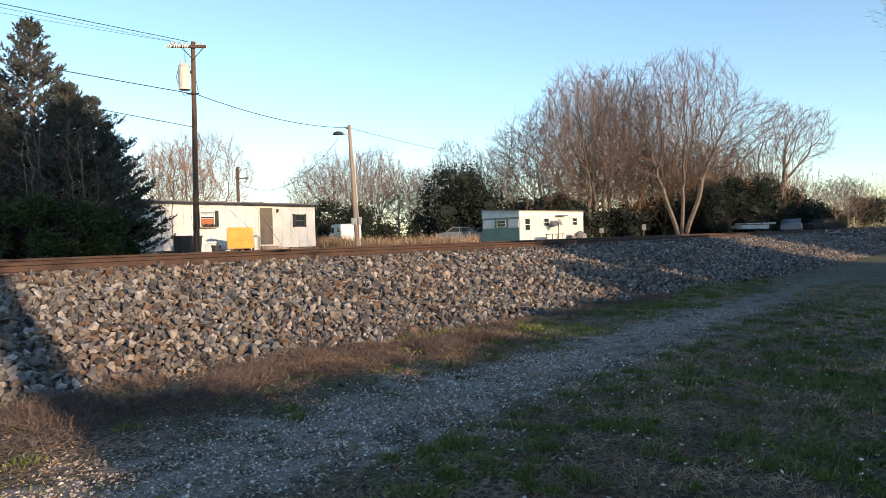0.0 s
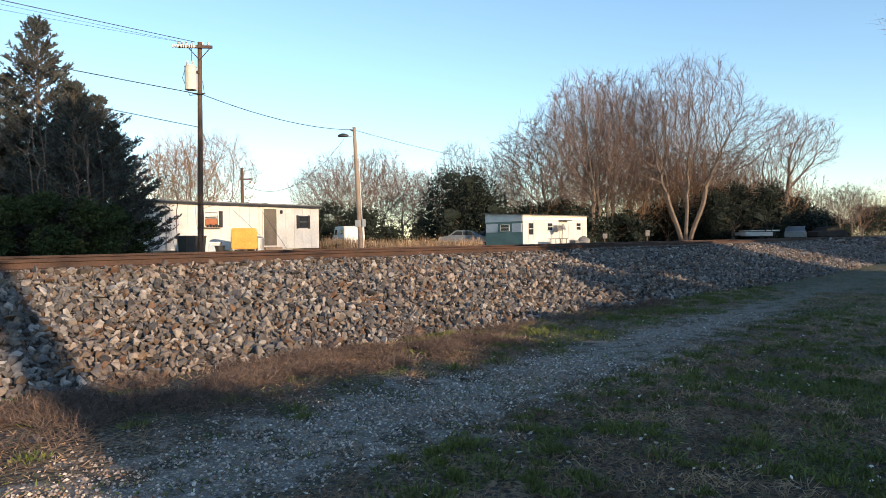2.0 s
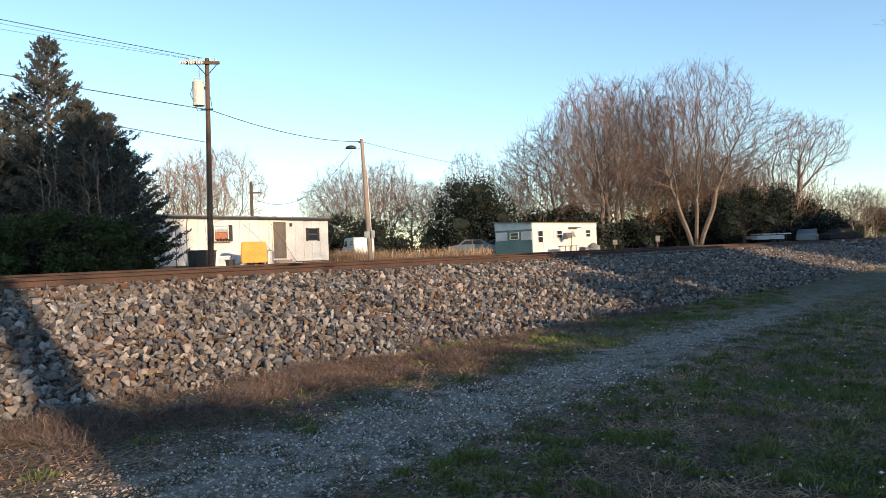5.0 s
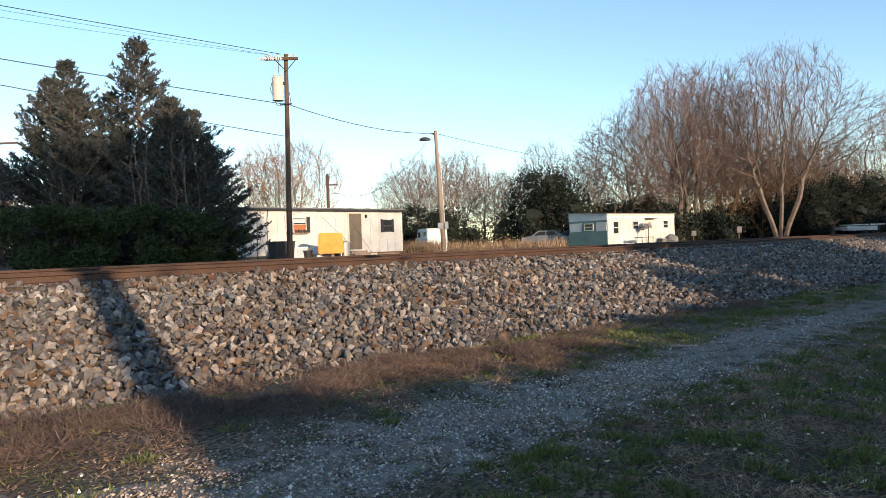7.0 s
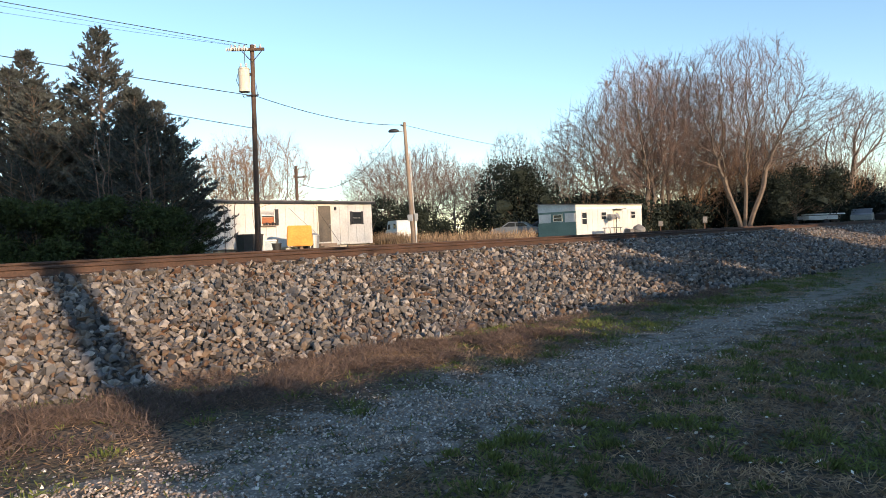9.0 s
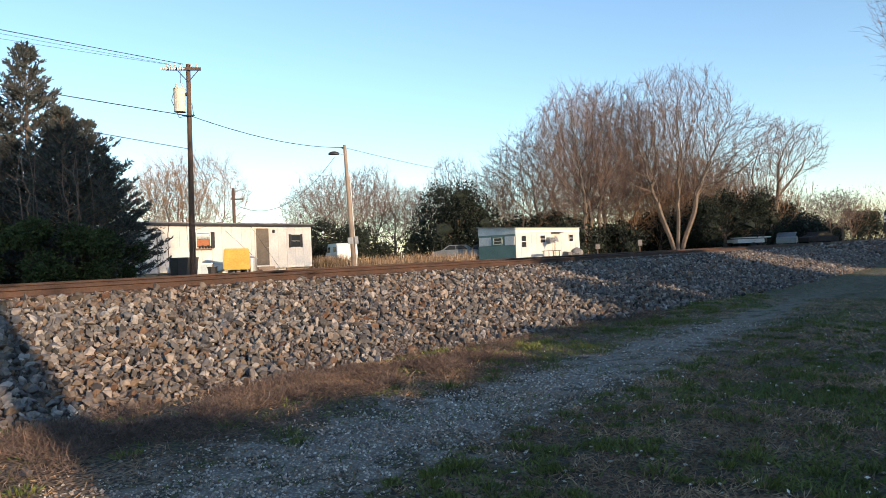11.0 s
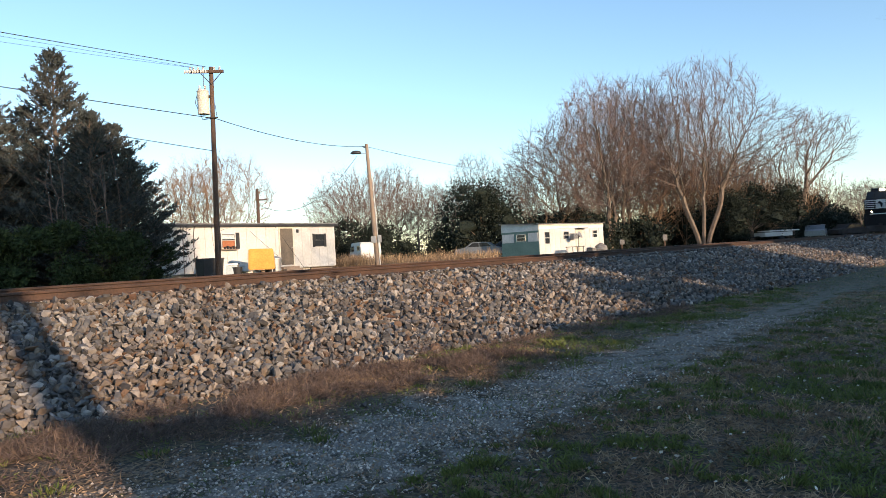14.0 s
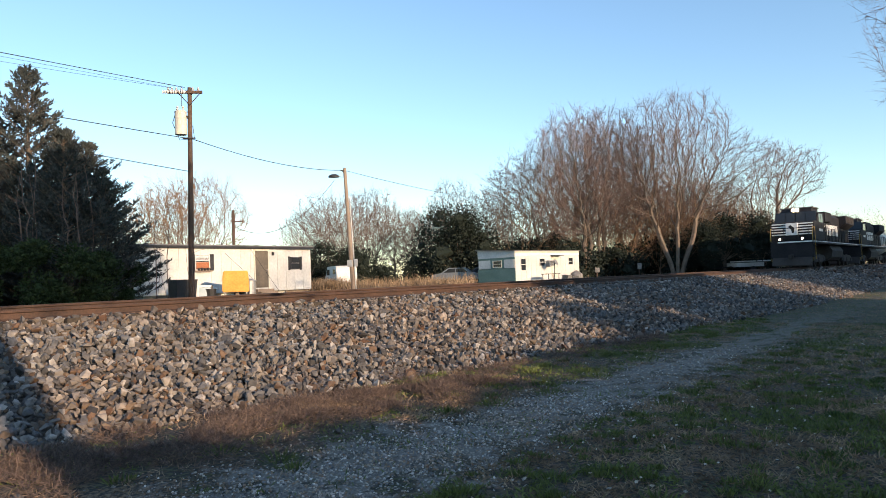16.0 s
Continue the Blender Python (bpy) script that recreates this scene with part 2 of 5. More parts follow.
def fast_mesh(name, verts, tris, mat):
    """A triangle mesh from numpy arrays."""
    verts, tris = np.asarray(verts, np.float32).reshape(-1, 3), np.asarray(tris, np.int32).reshape(-1, 3)
    me = bpy.data.meshes.new(name)
    me.vertices.add(len(verts))
    me.vertices.foreach_set("co", verts.ravel())
    me.loops.add(tris.size)
    me.loops.foreach_set("vertex_index", tris.ravel())
    me.polygons.add(len(tris))
    me.polygons.foreach_set("loop_start", np.arange(0, tris.size, 3, dtype=np.int32))
    me.polygons.foreach_set("use_smooth", np.zeros(len(tris), bool))
    me.materials.append(mat)
    me.update(calc_edges=True)
    me.validate()
    return me


def thing(name, m, label, category, group="", kind=""):
    """An empty at its base that carries parts."""
    ob = new(name)
    ob.empty_display_size = 0.2
    ob.matrix_basis = m
    return tagged(ob, label, category, group, kind)


def part(name, bm, mat, parent=None, label="", m=None, smooth=False):
    """Link a bmesh as one mesh object under a thing or a part."""
    me = bpy.data.meshes.new(name)
    bm.to_mesh(me)
    bm.free()
    me.materials.append(mat)
    if smooth:
        me.polygons.foreach_set("use_smooth", [True] * len(me.polygons))
    ob = new(name, me)
    ob.parent = parent
    if m is not None:
        ob.matrix_basis = m
    return tagged(ob, label)


def box(bm, x0, x1, y0, y1, z0, z1, bevel=0.0, m=None):
    r = bmesh.ops.create_cube(bm, size=1.0)
    v = r["verts"]
    bmesh.ops.scale(bm, vec=(x1 - x0, y1 - y0, z1 - z0), verts=v)
    bmesh.ops.translate(bm, vec=((x0 + x1) / 2, (y0 + y1) / 2, (z0 + z1) / 2), verts=v)
    if bevel:
        e = list({e for q in v for e in q.link_edges})
        v = list({q for f in bmesh.ops.bevel(bm, geom=e, offset=bevel, segments=2, affect="EDGES", clamp_overlap=True)["faces"] for q in f.verts} | {q for q in v if q.is_valid})
    if m is not None:
        bmesh.ops.transform(bm, matrix=m, verts=v)
    return bm


def cyl(bm, p0, p1, r0, r1=None, n=12, caps=True):
    p0, p1 = Vector(p0), Vector(p1)
    d = p1 - p0
    r = bmesh.ops.create_cone(bm, cap_ends=caps, segments=n, radius1=r0, radius2=r0 if r1 is None else r1, depth=d.length)
    rot = d.to_track_quat("Z", "Y").to_matrix().to_4x4()
    bmesh.ops.transform(bm, matrix=Matrix.Translation((p0 + p1) / 2) @ rot, verts=r["verts"])
    return bm


def prism(bm, outline, axis, lo, hi):
    """Extrude a closed outline of (u, v) pairs; axis 'x': the outline lies in y, z; axis 'y': in x, z."""
    def p(u, v, w):
        return (w, u, v) if axis == "x" else (u, w, v)
    a = [bm.verts.new(p(u, v, lo)) for u, v in outline]
    b = [bm.verts.new(p(u, v, hi)) for u, v in outline]
    k = len(outline)
    bm.faces.new(a[::-1])
    bm.faces.new(b)
    for i in range(k):
        bm.faces.new((a[i], a[(i + 1) % k], b[(i + 1) % k], b[i]))
    bmesh.ops.recalc_face_normals(bm, faces=bm.faces[:])
    return bm


def nb():
    return bmesh.new()


def tube_arrays(segs, k=4):
    """segs: rows of p0, p1, r0, r1. Tubes of k sides as numpy verts and tris."""
    s = np.asarray(segs, float).reshape(-1, 8)
    p0, p1, r0, r1 = s[:, :3], s[:, 3:6], s[:, 6:7], s[:, 7:8]
    d = p1 - p0
    d /= np.linalg.norm(d, axis=1, keepdims=True) + 1e-9
    ref = np.where(np.abs(d[:, 2:3]) > 0.8, np.array([[1.0, 0, 0]]), np.array([[0, 0, 1.0]]))
    u = np.cross(d, ref)
    u /= np.linalg.norm(u, axis=1, keepdims=True)
    w = np.cross(d, u)
    vs = []
    for p, r in ((p0, r0), (p1, r1)):
        for i in range(k):
            an = 2 * math.pi * i / k
            vs.append(p + r * (math.cos(an) * u + math.sin(an) * w))
    v = np.stack(vs, 1)
    t = []
    for i in range(k):
        j = (i + 1) % k
        t += [(i, j, k + j), (i, k + j, k + i)]
    t = np.array(t)[None] + (np.arange(len(s)) * 2 * k)[:, None, None]
    return v.reshape(-1, 3), t.reshape(-1, 3)


def leaf_arrays(pts, dirs, length, width, rng):
    """One slim two-triangle leaf at each point."""
    pts, dirs = np.asarray(pts), np.asarray(dirs)
    dirs = dirs / (np.linalg.norm(dirs, axis=1, keepdims=True) + 1e-9)
    side = np.cross(dirs, rng.normal(size=dirs.shape))
    side /= np.linalg.norm(side, axis=1, keepdims=True) + 1e-9
    ln = length * rng.uniform(0.6, 1.4, (len(pts), 1))
    wd = width * rng.uniform(0.6, 1.4, (len(pts), 1))
    v = np.stack([pts, pts + dirs * ln * 0.5 + side * wd * 0.5, pts + dirs * ln, pts + dirs * ln * 0.5 - side * wd * 0.5], 1)
    t = np.array([(0, 1, 2), (0, 2, 3)])[None] + (np.arange(len(pts)) * 4)[:, None, None]
    return v.reshape(-1, 3), t.reshape(-1, 3)


def joined(blocks):
    vs, ts, o = [], [], 0
    for v, t in blocks:
        vs.append(v)
        ts.append(t + o)
        o += len(v)
    return np.concatenate(vs), np.concatenate(ts)


# ---- ground, embankment, rails ----
RAIL_Z = 1.37
CREST_A, CREST_Z = 12.2, 1.13
FAR_Z = 1.08


def toe(s):
    return 8.55 - 0.08 * min(max(s, -5), 30) if s < 30 else 6.15


def bank_z(s, a):
    t = toe(s)
    if a <= t:
        return 0.0
    if a < CREST_A:
        return CREST_Z * (a - t) / (CREST_A - t)
    if a < 15.0:
        return CREST_Z + 0.03
    return max(FAR_Z, CREST_Z - (a - 15.0) * 0.12)


def ground_z(s, a):
    if a <= 9.5:
        z = 0.0
    elif a < 15.5:
        z = (FAR_Z - 0.03) * (a - 9.5) / 6.0 - 0.06
        z = min(z, bank_z(s, a) - 0.05)
    else:
        z = FAR_Z
    if a < 8.5 and abs(s) < 80:
        z += 0.05 * noise.noise(Vector((s * 0.35, a * 0.35, 0))) + 0.02 * noise.noise(Vector((s * 1.7, a * 1.7, 3)))
    elif a > 17:
        z += 0.06 * noise.noise(Vector((s * 0.15, a * 0.15, 5)))
    return z


def build_ground():
    ss = [-2500, -800, -250, -90, -40, -20, -10] + [-5 + 0.35 * i for i in range(115)] + [36 + 3 * i for i in range(25)] + [120, 160, 220, 320, 500, 900, 1600, 2600]
    aa = [-2500, -800, -250, -90, -40, -20, -10, -6] + [-4 + 0.3 * i for i in range(46)] + [10.2, 11.2, 12.2, 13.4, 14.6, 15.5, 16, 17, 18.5] + [20 + 3 * i for i in range(14)] + [70, 90, 130, 200, 320, 600, 1200, 2600]
    v = [(s, a, ground_z(s, a)) for a in aa for s in ss]
    n = len(ss)
    f = [(j * n + i, j * n + i + 1, (j + 1) * n + i + 1, (j + 1) * n + i) for j in range(len(aa) - 1) for i in range(n - 1)]
    ob = new("ground", mesh_of("ground", v, f, M["ground"], True))
    ob.matrix_basis = FR
    tagged(ob, "patchy winter lawn and soil with a worn gravel track", "ground", kind="structure")


def build_bank():
    ss = [-400, -150, -60, -20] + [-5 + 1.0 * i for i in range(60)] + [58, 66, 75, 90, 120, 180, 300, 600]
    v, f, k = [], [], 0
    for s in ss:
        t = toe(s)
        prof = [t - 0.25, t + 0.1] + [t + (CREST_A - t) * i / 8 for i in range(1, 9)] + [12.65, 14.1, 15.0, 15.6, 16.3]
        for a in prof:
            z = bank_z(s, a) - (0.05 if a < 12.4 else -0.015) if a < 15.5 else (CREST_Z - 0.05 if a < 16 else FAR_Z - 0.04)
            v.append((s, a, z if a > t else -0.05))
        k = len(prof)
    f = [(i * k + j, (i + 1) * k + j, (i + 1) * k + j + 1, i * k + j + 1) for i in range(len(ss) - 1) for j in range(k - 1)]
    f = [q[::-1] for q in f]
    ob = new("embankment", mesh_of("embankment", v, f, M["bed"], True))
    ob.matrix_basis = FR
    return tagged(ob, "low railway bank of grey and rusty crushed stone", "embankment", kind="structure")


def stone_shapes(rng, count=16):
    """Angular crushed stones about a unit wide: hulls of blocky point sets, as verts and tris."""
    out = []
    for _ in range(count):
        bm = bmesh.new()
        d = rng.normal(size=(13, 3))
        d /= np.max(np.abs(d), axis=1, keepdims=True) * 0.55 + np.linalg.norm(d, axis=1, keepdims=True) * 0.45
        d *= rng.uniform(0.82, 1.1, (13, 1)) * np.array([0.62, rng.uniform(0.4, 0.56), rng.uniform(0.28, 0.46)])
        for p in d:
            bm.verts.new(p)
        bmesh.ops.convex_hull(bm, input=bm.verts[:])
        loose = [q for q in bm.verts if not q.link_faces]
        bmesh.ops.delete(bm, geom=loose, context="VERTS")
        bmesh.ops.triangulate(bm, faces=bm.faces[:])
        bmesh.ops.recalc_face_normals(bm, faces=bm.faces[:])
        bm.verts.index_update()
        out.append((np.array([q.co[:] for q in bm.verts]), np.array([[q.index for q in f.verts] for f in bm.faces])))
        bm.free()
    return out


def turns(rng, n, tilt):
    """Random rotation matrices, mostly about z."""
    yaw, pit, rol = rng.uniform(0, 2 * math.pi, n), rng.normal(0, tilt, n), rng.normal(0, tilt, n)
    cy, sy, cp, sp, cr, sr = np.cos(yaw), np.sin(yaw), np.cos(pit), np.sin(pit), np.cos(rol), np.sin(rol)
    z, o = np.zeros(n), np.ones(n)
    ry = np.stack([cy, -sy, z, sy, cy, z, z, z, o], 1).reshape(-1, 3, 3)
    rp = np.stack([cp, z, sp, z, o, z, -sp, z, cp], 1).reshape(-1, 3, 3)
    rr = np.stack([o, z, z, z, cr, -sr, z, sr, cr], 1).reshape(-1, 3, 3)
    return ry @ rp @ rr


def scatter_stones(rng, pos, size, shapes, tilt=0.5):
    n = len(pos)
    pick = rng.integers(0, len(shapes), n)
    rot = turns(rng, n, tilt)
    size = np.asarray(size)
    blocks = []
    for k, (sv, st) in enumerate(shapes):
        i = np.where(pick == k)[0]
        v = np.einsum("nij,nkj->nki", rot[i], sv[None] * size[i][:, None, None]) + pos[i][:, None]
        t = st[None] + (np.arange(len(i)) * len(sv))[:, None, None]
        blocks.append((v.reshape(-1, 3), t.reshape(-1, 3)))
    return joined(blocks)


def bank_points(rng, s0, s1, step):
    """Jittered grid over the near slope and crest."""
    pts = []
    for s in np.arange(s0, s1, step):
        t = toe(s)
        for a in np.arange(t - 0.15, 15.3, step):
            if a > 12.75 and (a > 15.0 or rng.random() < 0.65):
                continue
            q = (s + rng.uniform(-0.5, 0.5) * step, a + rng.uniform(-0.5, 0.5) * step)
            pts.append((q[0], q[1], bank_z(q[0], q[1])))
    return np.array(pts)


def build_ballast():
    rng = np.random.default_rng(4)
    shapes = stone_shapes(rng)
    bands = ((bank_points(rng, -1, 15, 0.076), 0.06, 0.15), (bank_points(rng, 15, 30, 0.108), 0.08, 0.155), (bank_points(rng, 30, 62, 0.14), 0.09, 0.155), (bank_points(rng, 62, 135, 0.42), 0.18, 0.32))
    blocks = []
    single = None
    for pts, lo, hi in bands:
        size = lo + (hi - lo) * rng.uniform(0, 1, len(pts)) ** 2.2
        crest = (pts[:, 1] > 12.3)
        size = np.where(crest, np.minimum(size, 0.085), size)
        pts = pts + np.stack([0 * size, 0 * size, size * rng.uniform(-0.35, 0.5, len(pts))], 1)
        pts[:, 2] = np.where(crest, np.minimum(pts[:, 2], CREST_Z + 0.045), pts[:, 2])
        if single is None:
            zone = np.where((pts[:, 0] > 3.2) & (pts[:, 0] < 6.5) & (pts[:, 1] > 8.2) & (pts[:, 1] < 10.4) & (size > 0.095))[0][:300]
            single = (pts[zone], size[zone])
            keep = np.ones(len(pts), bool)
            keep[zone] = False
            pts, size = pts[keep], size[keep]
        blocks.append(scatter_stones(rng, pts, size * 1.06, shapes, 1.0))
    v, t = joined(blocks)
    ob = new("ballast_stones", fast_mesh("ballast_stones", v, t, M["stones"]))
    ob.parent = bank
    tagged(ob, "heap of grey, tan and rusty crushed stones", kind="stuff")
    meshes = [fast_mesh("stone", *q, M["stone"]) for q in shapes]
    rot = turns(rng, 300, 0.5)
    for i, (p, sz) in enumerate(zip(*single)):
        o = new("stone", meshes[i % len(meshes)])
        o.parent = bank
        o.matrix_basis = Matrix.Translation(p) @ Matrix(rot[i].tolist()).to_4x4() @ Matrix.Scale(float(sz), 4)


def rail_bmesh(length):
    half = [(0.0, 0.0), (0.07, 0.0), (0.07, 0.012), (0.012, 0.03), (0.009, 0.05), (0.009, 0.115), (0.036, 0.128), (0.036, 0.155), (0.028, 0.168), (0.0, 0.17)]
    outline = half + [(-x, z) for x, z in half[-2:0:-1]]
    return prism(nb(), outline, "x", 0.0, length)


def build_track():
    tr = thing("railway_track", at(-150, 13.4, 0), "rusty steel rails on dark wooden ties in crushed stone", "railway track")
    for a, z in ((-0.75, RAIL_Z), (0.73, RAIL_Z + 0.05)):
        part("rail", rail_bmesh(750), M["rail"], tr, "rusty steel rail", pose(0, a, z - 0.17))
    tie = nb()
    box(tie, -0.115, 0.115, -1.3, 1.3, -0.18, 0.0, 0.012)
    first = part("tie", tie, M["tie"], tr, m=pose(150.0, 0, RAIL_Z - 0.172))
    for i in range(1, 130):
        o = new("tie", first.data)
        o.parent = tr
        o.matrix_basis = pose(150 + 0.53 * i, random.uniform(-0.03, 0.03), RAIL_Z - 0.172, 0, 0, random.uniform(-0.6, 0.6))


build_ground()
bank = build_bank()
build_track()
build_ballast()


# ---- trees ----
def crown_points(rng, lobes, n):
    """Random points in a union of ellipsoids (x, y, z, rx, ry, rz), thicker towards the rim."""
    lobes = np.array(lobes, float)
    vol = lobes[:, 3] * lobes[:, 4] * lobes[:, 5]
    pick = rng.choice(len(lobes), n, p=vol / vol.sum())
    d = rng.normal(size=(n, 3))
    d /= np.linalg.norm(d, axis=1, keepdims=True)
    return lobes[pick, :3] + d * lobes[pick, 3:] * rng.random((n, 1)) ** 0.42


def branch_net(rng, lobes, n, trunks, fork, step, reach):
    """Limbs that grow towards free points of the crown; returns nodes, parents and directions."""
    goal = crown_points(rng, lobes, n)
    pos, par = [], []
    for bx, by, tx, ty in trunks:
        last = -1
        k = max(int(fork / step), 2)
        for i in range(k + 1):
            f = i / k
            pos.append((bx + (tx - bx) * f ** 1.4, by + (ty - by) * f ** 1.4, -0.1 + (fork + 0.1) * f))
            par.append(last)
            last = len(pos) - 1
    pos = [np.array(p) for p in pos]
    near = np.full(len(goal), 1e9)
    owner = np.zeros(len(goal), int)
    fresh = list(range(len(pos)))
    for _ in range(120):
        d = np.linalg.norm(goal[:, None] - np.array([pos[i] for i in fresh])[None], axis=2)
        j = d.argmin(1)
        dm = d[np.arange(len(goal)), j]
        better = dm < near
        near[better] = dm[better]
        owner[better] = np.array(fresh)[j[better]]
        alive = near > step * 1.4
        goal, near, owner = goal[alive], near[alive], owner[alive]
        if len(goal) == 0:
            break
        fresh = []
        use = near < reach
        if not use.any():
            use = near <= near.min() + step
        for o in np.unique(owner[use]):
            v = goal[use & (owner == o)] - pos[o]
            v = (v / np.linalg.norm(v, axis=1, keepdims=True)).mean(0) + rng.normal(0, 0.12, 3) + np.array([0, 0, 0.05])
            if par[o] >= 0:
                v = v + 0.35 * (pos[o] - pos[par[o]]) / step
            pos.append(pos[o] + v / np.linalg.norm(v) * step)
            par.append(int(o))
            fresh.append(len(pos) - 1)
    return np.array(pos), np.array(par)


def bare_tree_parts(seed, lobes, points, trunks, fork, step=0.55, girth=0.3, twig=0.011, twigs=4, twig_length=0.75, droop=0.0, twig_mat="twig"):
    """A leafless tree: trunk and limbs as one mesh, fine branches and twigs as the crown."""
    rng = np.random.default_rng(seed)
    pos, par = branch_net(rng, lobes, points, trunks, fork, step, step * 9)
    n = len(pos)
    kids = np.zeros((n, 1))
    np.add.at(kids, par[par >= 0], 1.0)
    for _ in range(4):
        total = np.zeros((n, 3))
        np.add.at(total, par[par >= 0], pos[par >= 0])
        inner = (par >= 0) & (kids[:, 0] > 0)
        pos = np.where(inner[:, None], 0.4 * pos + 0.3 * pos[np.maximum(par, 0)] + 0.3 * total / np.maximum(kids, 1), pos)
    load = np.zeros(n)
    tips = np.ones(n, bool)
    tips[par[par >= 0]] = False
    load[tips] = 1.0
    for i in range(n - 1, -1, -1):
        if par[i] >= 0:
            load[par[i]] += load[i]
    rad = np.maximum(girth * (load / load.max()) ** 0.6, twig)
    kid = np.where(par >= 0)[0]
    segs = np.concatenate([pos[par[kid]], pos[kid] + 0.1 * (pos[kid] - pos[par[kid]]), np.minimum(rad[par[kid]], rad[kid] * 1.35)[:, None], rad[kid][:, None]], 1)
    heavy = rad[kid] > max(girth * 0.14, 0.03)
    heads = kid[rad[kid] < girth * 0.16]
    d = pos[heads] - pos[par[heads]]
    d /= np.linalg.norm(d, axis=1, keepdims=True)
    rows = []
    for level in range(2):
        q, w = (pos[heads], d) if level == 0 else (ends, dirs)
        k = twigs if level == 0 else 2
        base, dirs = np.repeat(q, k, 0), np.repeat(w, k, 0)
        dirs = dirs + rng.normal(0, 0.45, dirs.shape) + np.array([0, 0, 0.12 - droop])
        dirs /= np.linalg.norm(dirs, axis=1, keepdims=True)
        ln = twig_length * rng.uniform(0.35, 1.1, (len(base), 1)) * (1.0 if level == 0 else 0.7)
        if level:
            base = base - dirs0.repeat(k, 0) * rng.uniform(0.0, 0.5, (len(base), 1)) * twig_length * 0.6
        ends, dirs0 = base + dirs * ln, dirs
        rows.append(np.concatenate([base, ends, np.full((len(base), 1), twig * (0.85 if level == 0 else 0.6))], 1))
    tw = np.concatenate(rows)
    return [("trunk", fast_mesh("trunk", *tube_arrays(segs[heavy], 6), M["bark"])),
            ("crown", fast_mesh("crown", *joined([tube_arrays(segs[~heavy], 3), twig_arrays(tw)]), M[twig_mat]))]


def twig_arrays(rows):
    """Three-sided tapering twigs that end in a point."""
    p0, p1, r = rows[:, :3], rows[:, 3:6], rows[:, 6:7]
    d = p1 - p0
    d /= np.linalg.norm(d, axis=1, keepdims=True) + 1e-9
    u = np.cross(d, np.where(np.abs(d[:, 2:3]) > 0.8, np.array([[1.0, 0, 0]]), np.array([[0, 0, 1.0]])))
    u /= np.linalg.norm(u, axis=1, keepdims=True)
    w = np.cross(d, u)
    v = np.stack([p0 + r * u, p0 + r * (-0.5 * u + 0.87 * w), p0 + r * (-0.5 * u - 0.87 * w), p1], 1)
    t = np.array([(0, 1, 3), (1, 2, 3), (2, 0, 3)])[None] + (np.arange(len(rows)) * 4)[:, None, None]
    return v.reshape(-1, 3), t.reshape(-1, 3)


def stand(parts, name, m, label, category="tree", group=""):
    t = thing(name, m, label, category, group)
    for nm, me in parts:
        o = new(nm, me)
        o.parent = t
    return t


def cedar_parts(seed, height, width):
    """A red cedar: pointed stem with rising plumes of fine sprays in uneven tiers, gaps between."""
    rng = np.random.default_rng(seed)
    segs = [(0, 0, -0.1, 0, 0, height * 0.5, height * 0.02, height * 0.012), (0, 0, height * 0.5, 0, 0, height * 0.985, height * 0.012, 0.012)]
    pts, dirs = [], []
    lump = rng.uniform(0.7, 1.15, (9, 7))
    for i in range(int(height * 30)):
        f = rng.random() ** 0.95
        z = height * (0.03 + 0.95 * f)
        an = rng.uniform(0, 2 * math.pi)
        reach = width * (1.0 - f) ** 0.82 * lump[int(f * 9) % 9, int(an / 6.2832 * 7) % 7] * rng.uniform(0.6, 1.12) + 0.1
        rise = rng.uniform(0.15, 0.6) + 0.5 * f
        d = np.array([math.cos(an), math.sin(an), rise])
        d /= np.linalg.norm(d)
        p = np.array([0, 0, z - 0.3 * reach * (1 - f)])
        q = p + d * reach
        segs.append((*p, *q, 0.012 + 0.006 * reach, 0.005))
        cross = np.cross(d, (0, 0, 1.0))
        for w in range(max(5, int(reach * 10))):
            u = rng.uniform(0.15, 1.0) ** 0.8
            c = p + (q - p) * u
            sd = d * rng.uniform(0.5, 1.1) + cross * rng.normal(0, 0.6) + np.array([0, 0, rng.uniform(-0.05, 0.55)])
            sd /= np.linalg.norm(sd)
            ln = rng.uniform(0.15, 0.42) * (0.45 + min(reach, 1.6) * 0.5) * (1.15 - 0.5 * u)
            k = 9
            v = rng.uniform(0, 1, (k, 1))
            pts.append(c + sd * ln * v + rng.normal(0, 0.028, (k, 3)) * (1.2 - v))
            dirs.append(sd + rng.normal(0, 0.4, (k, 3)))
    v, t = leaf_arrays(np.concatenate(pts), np.concatenate(dirs), 0.14, 0.045, rng)
    return [("trunk", fast_mesh("trunk", *tube_arrays(segs), M["bark"])), ("crown", fast_mesh("crown", v, t, M["cedar"]))]


def crown_cores():
    """Rough lumps that fill the inside of a dense crown."""
    rng = np.random.default_rng(3)
    return [(v * np.array([0.9, 1.15, 1.35]), t) for v, t in stone_shapes(rng, 6)]


CORES = crown_cores()


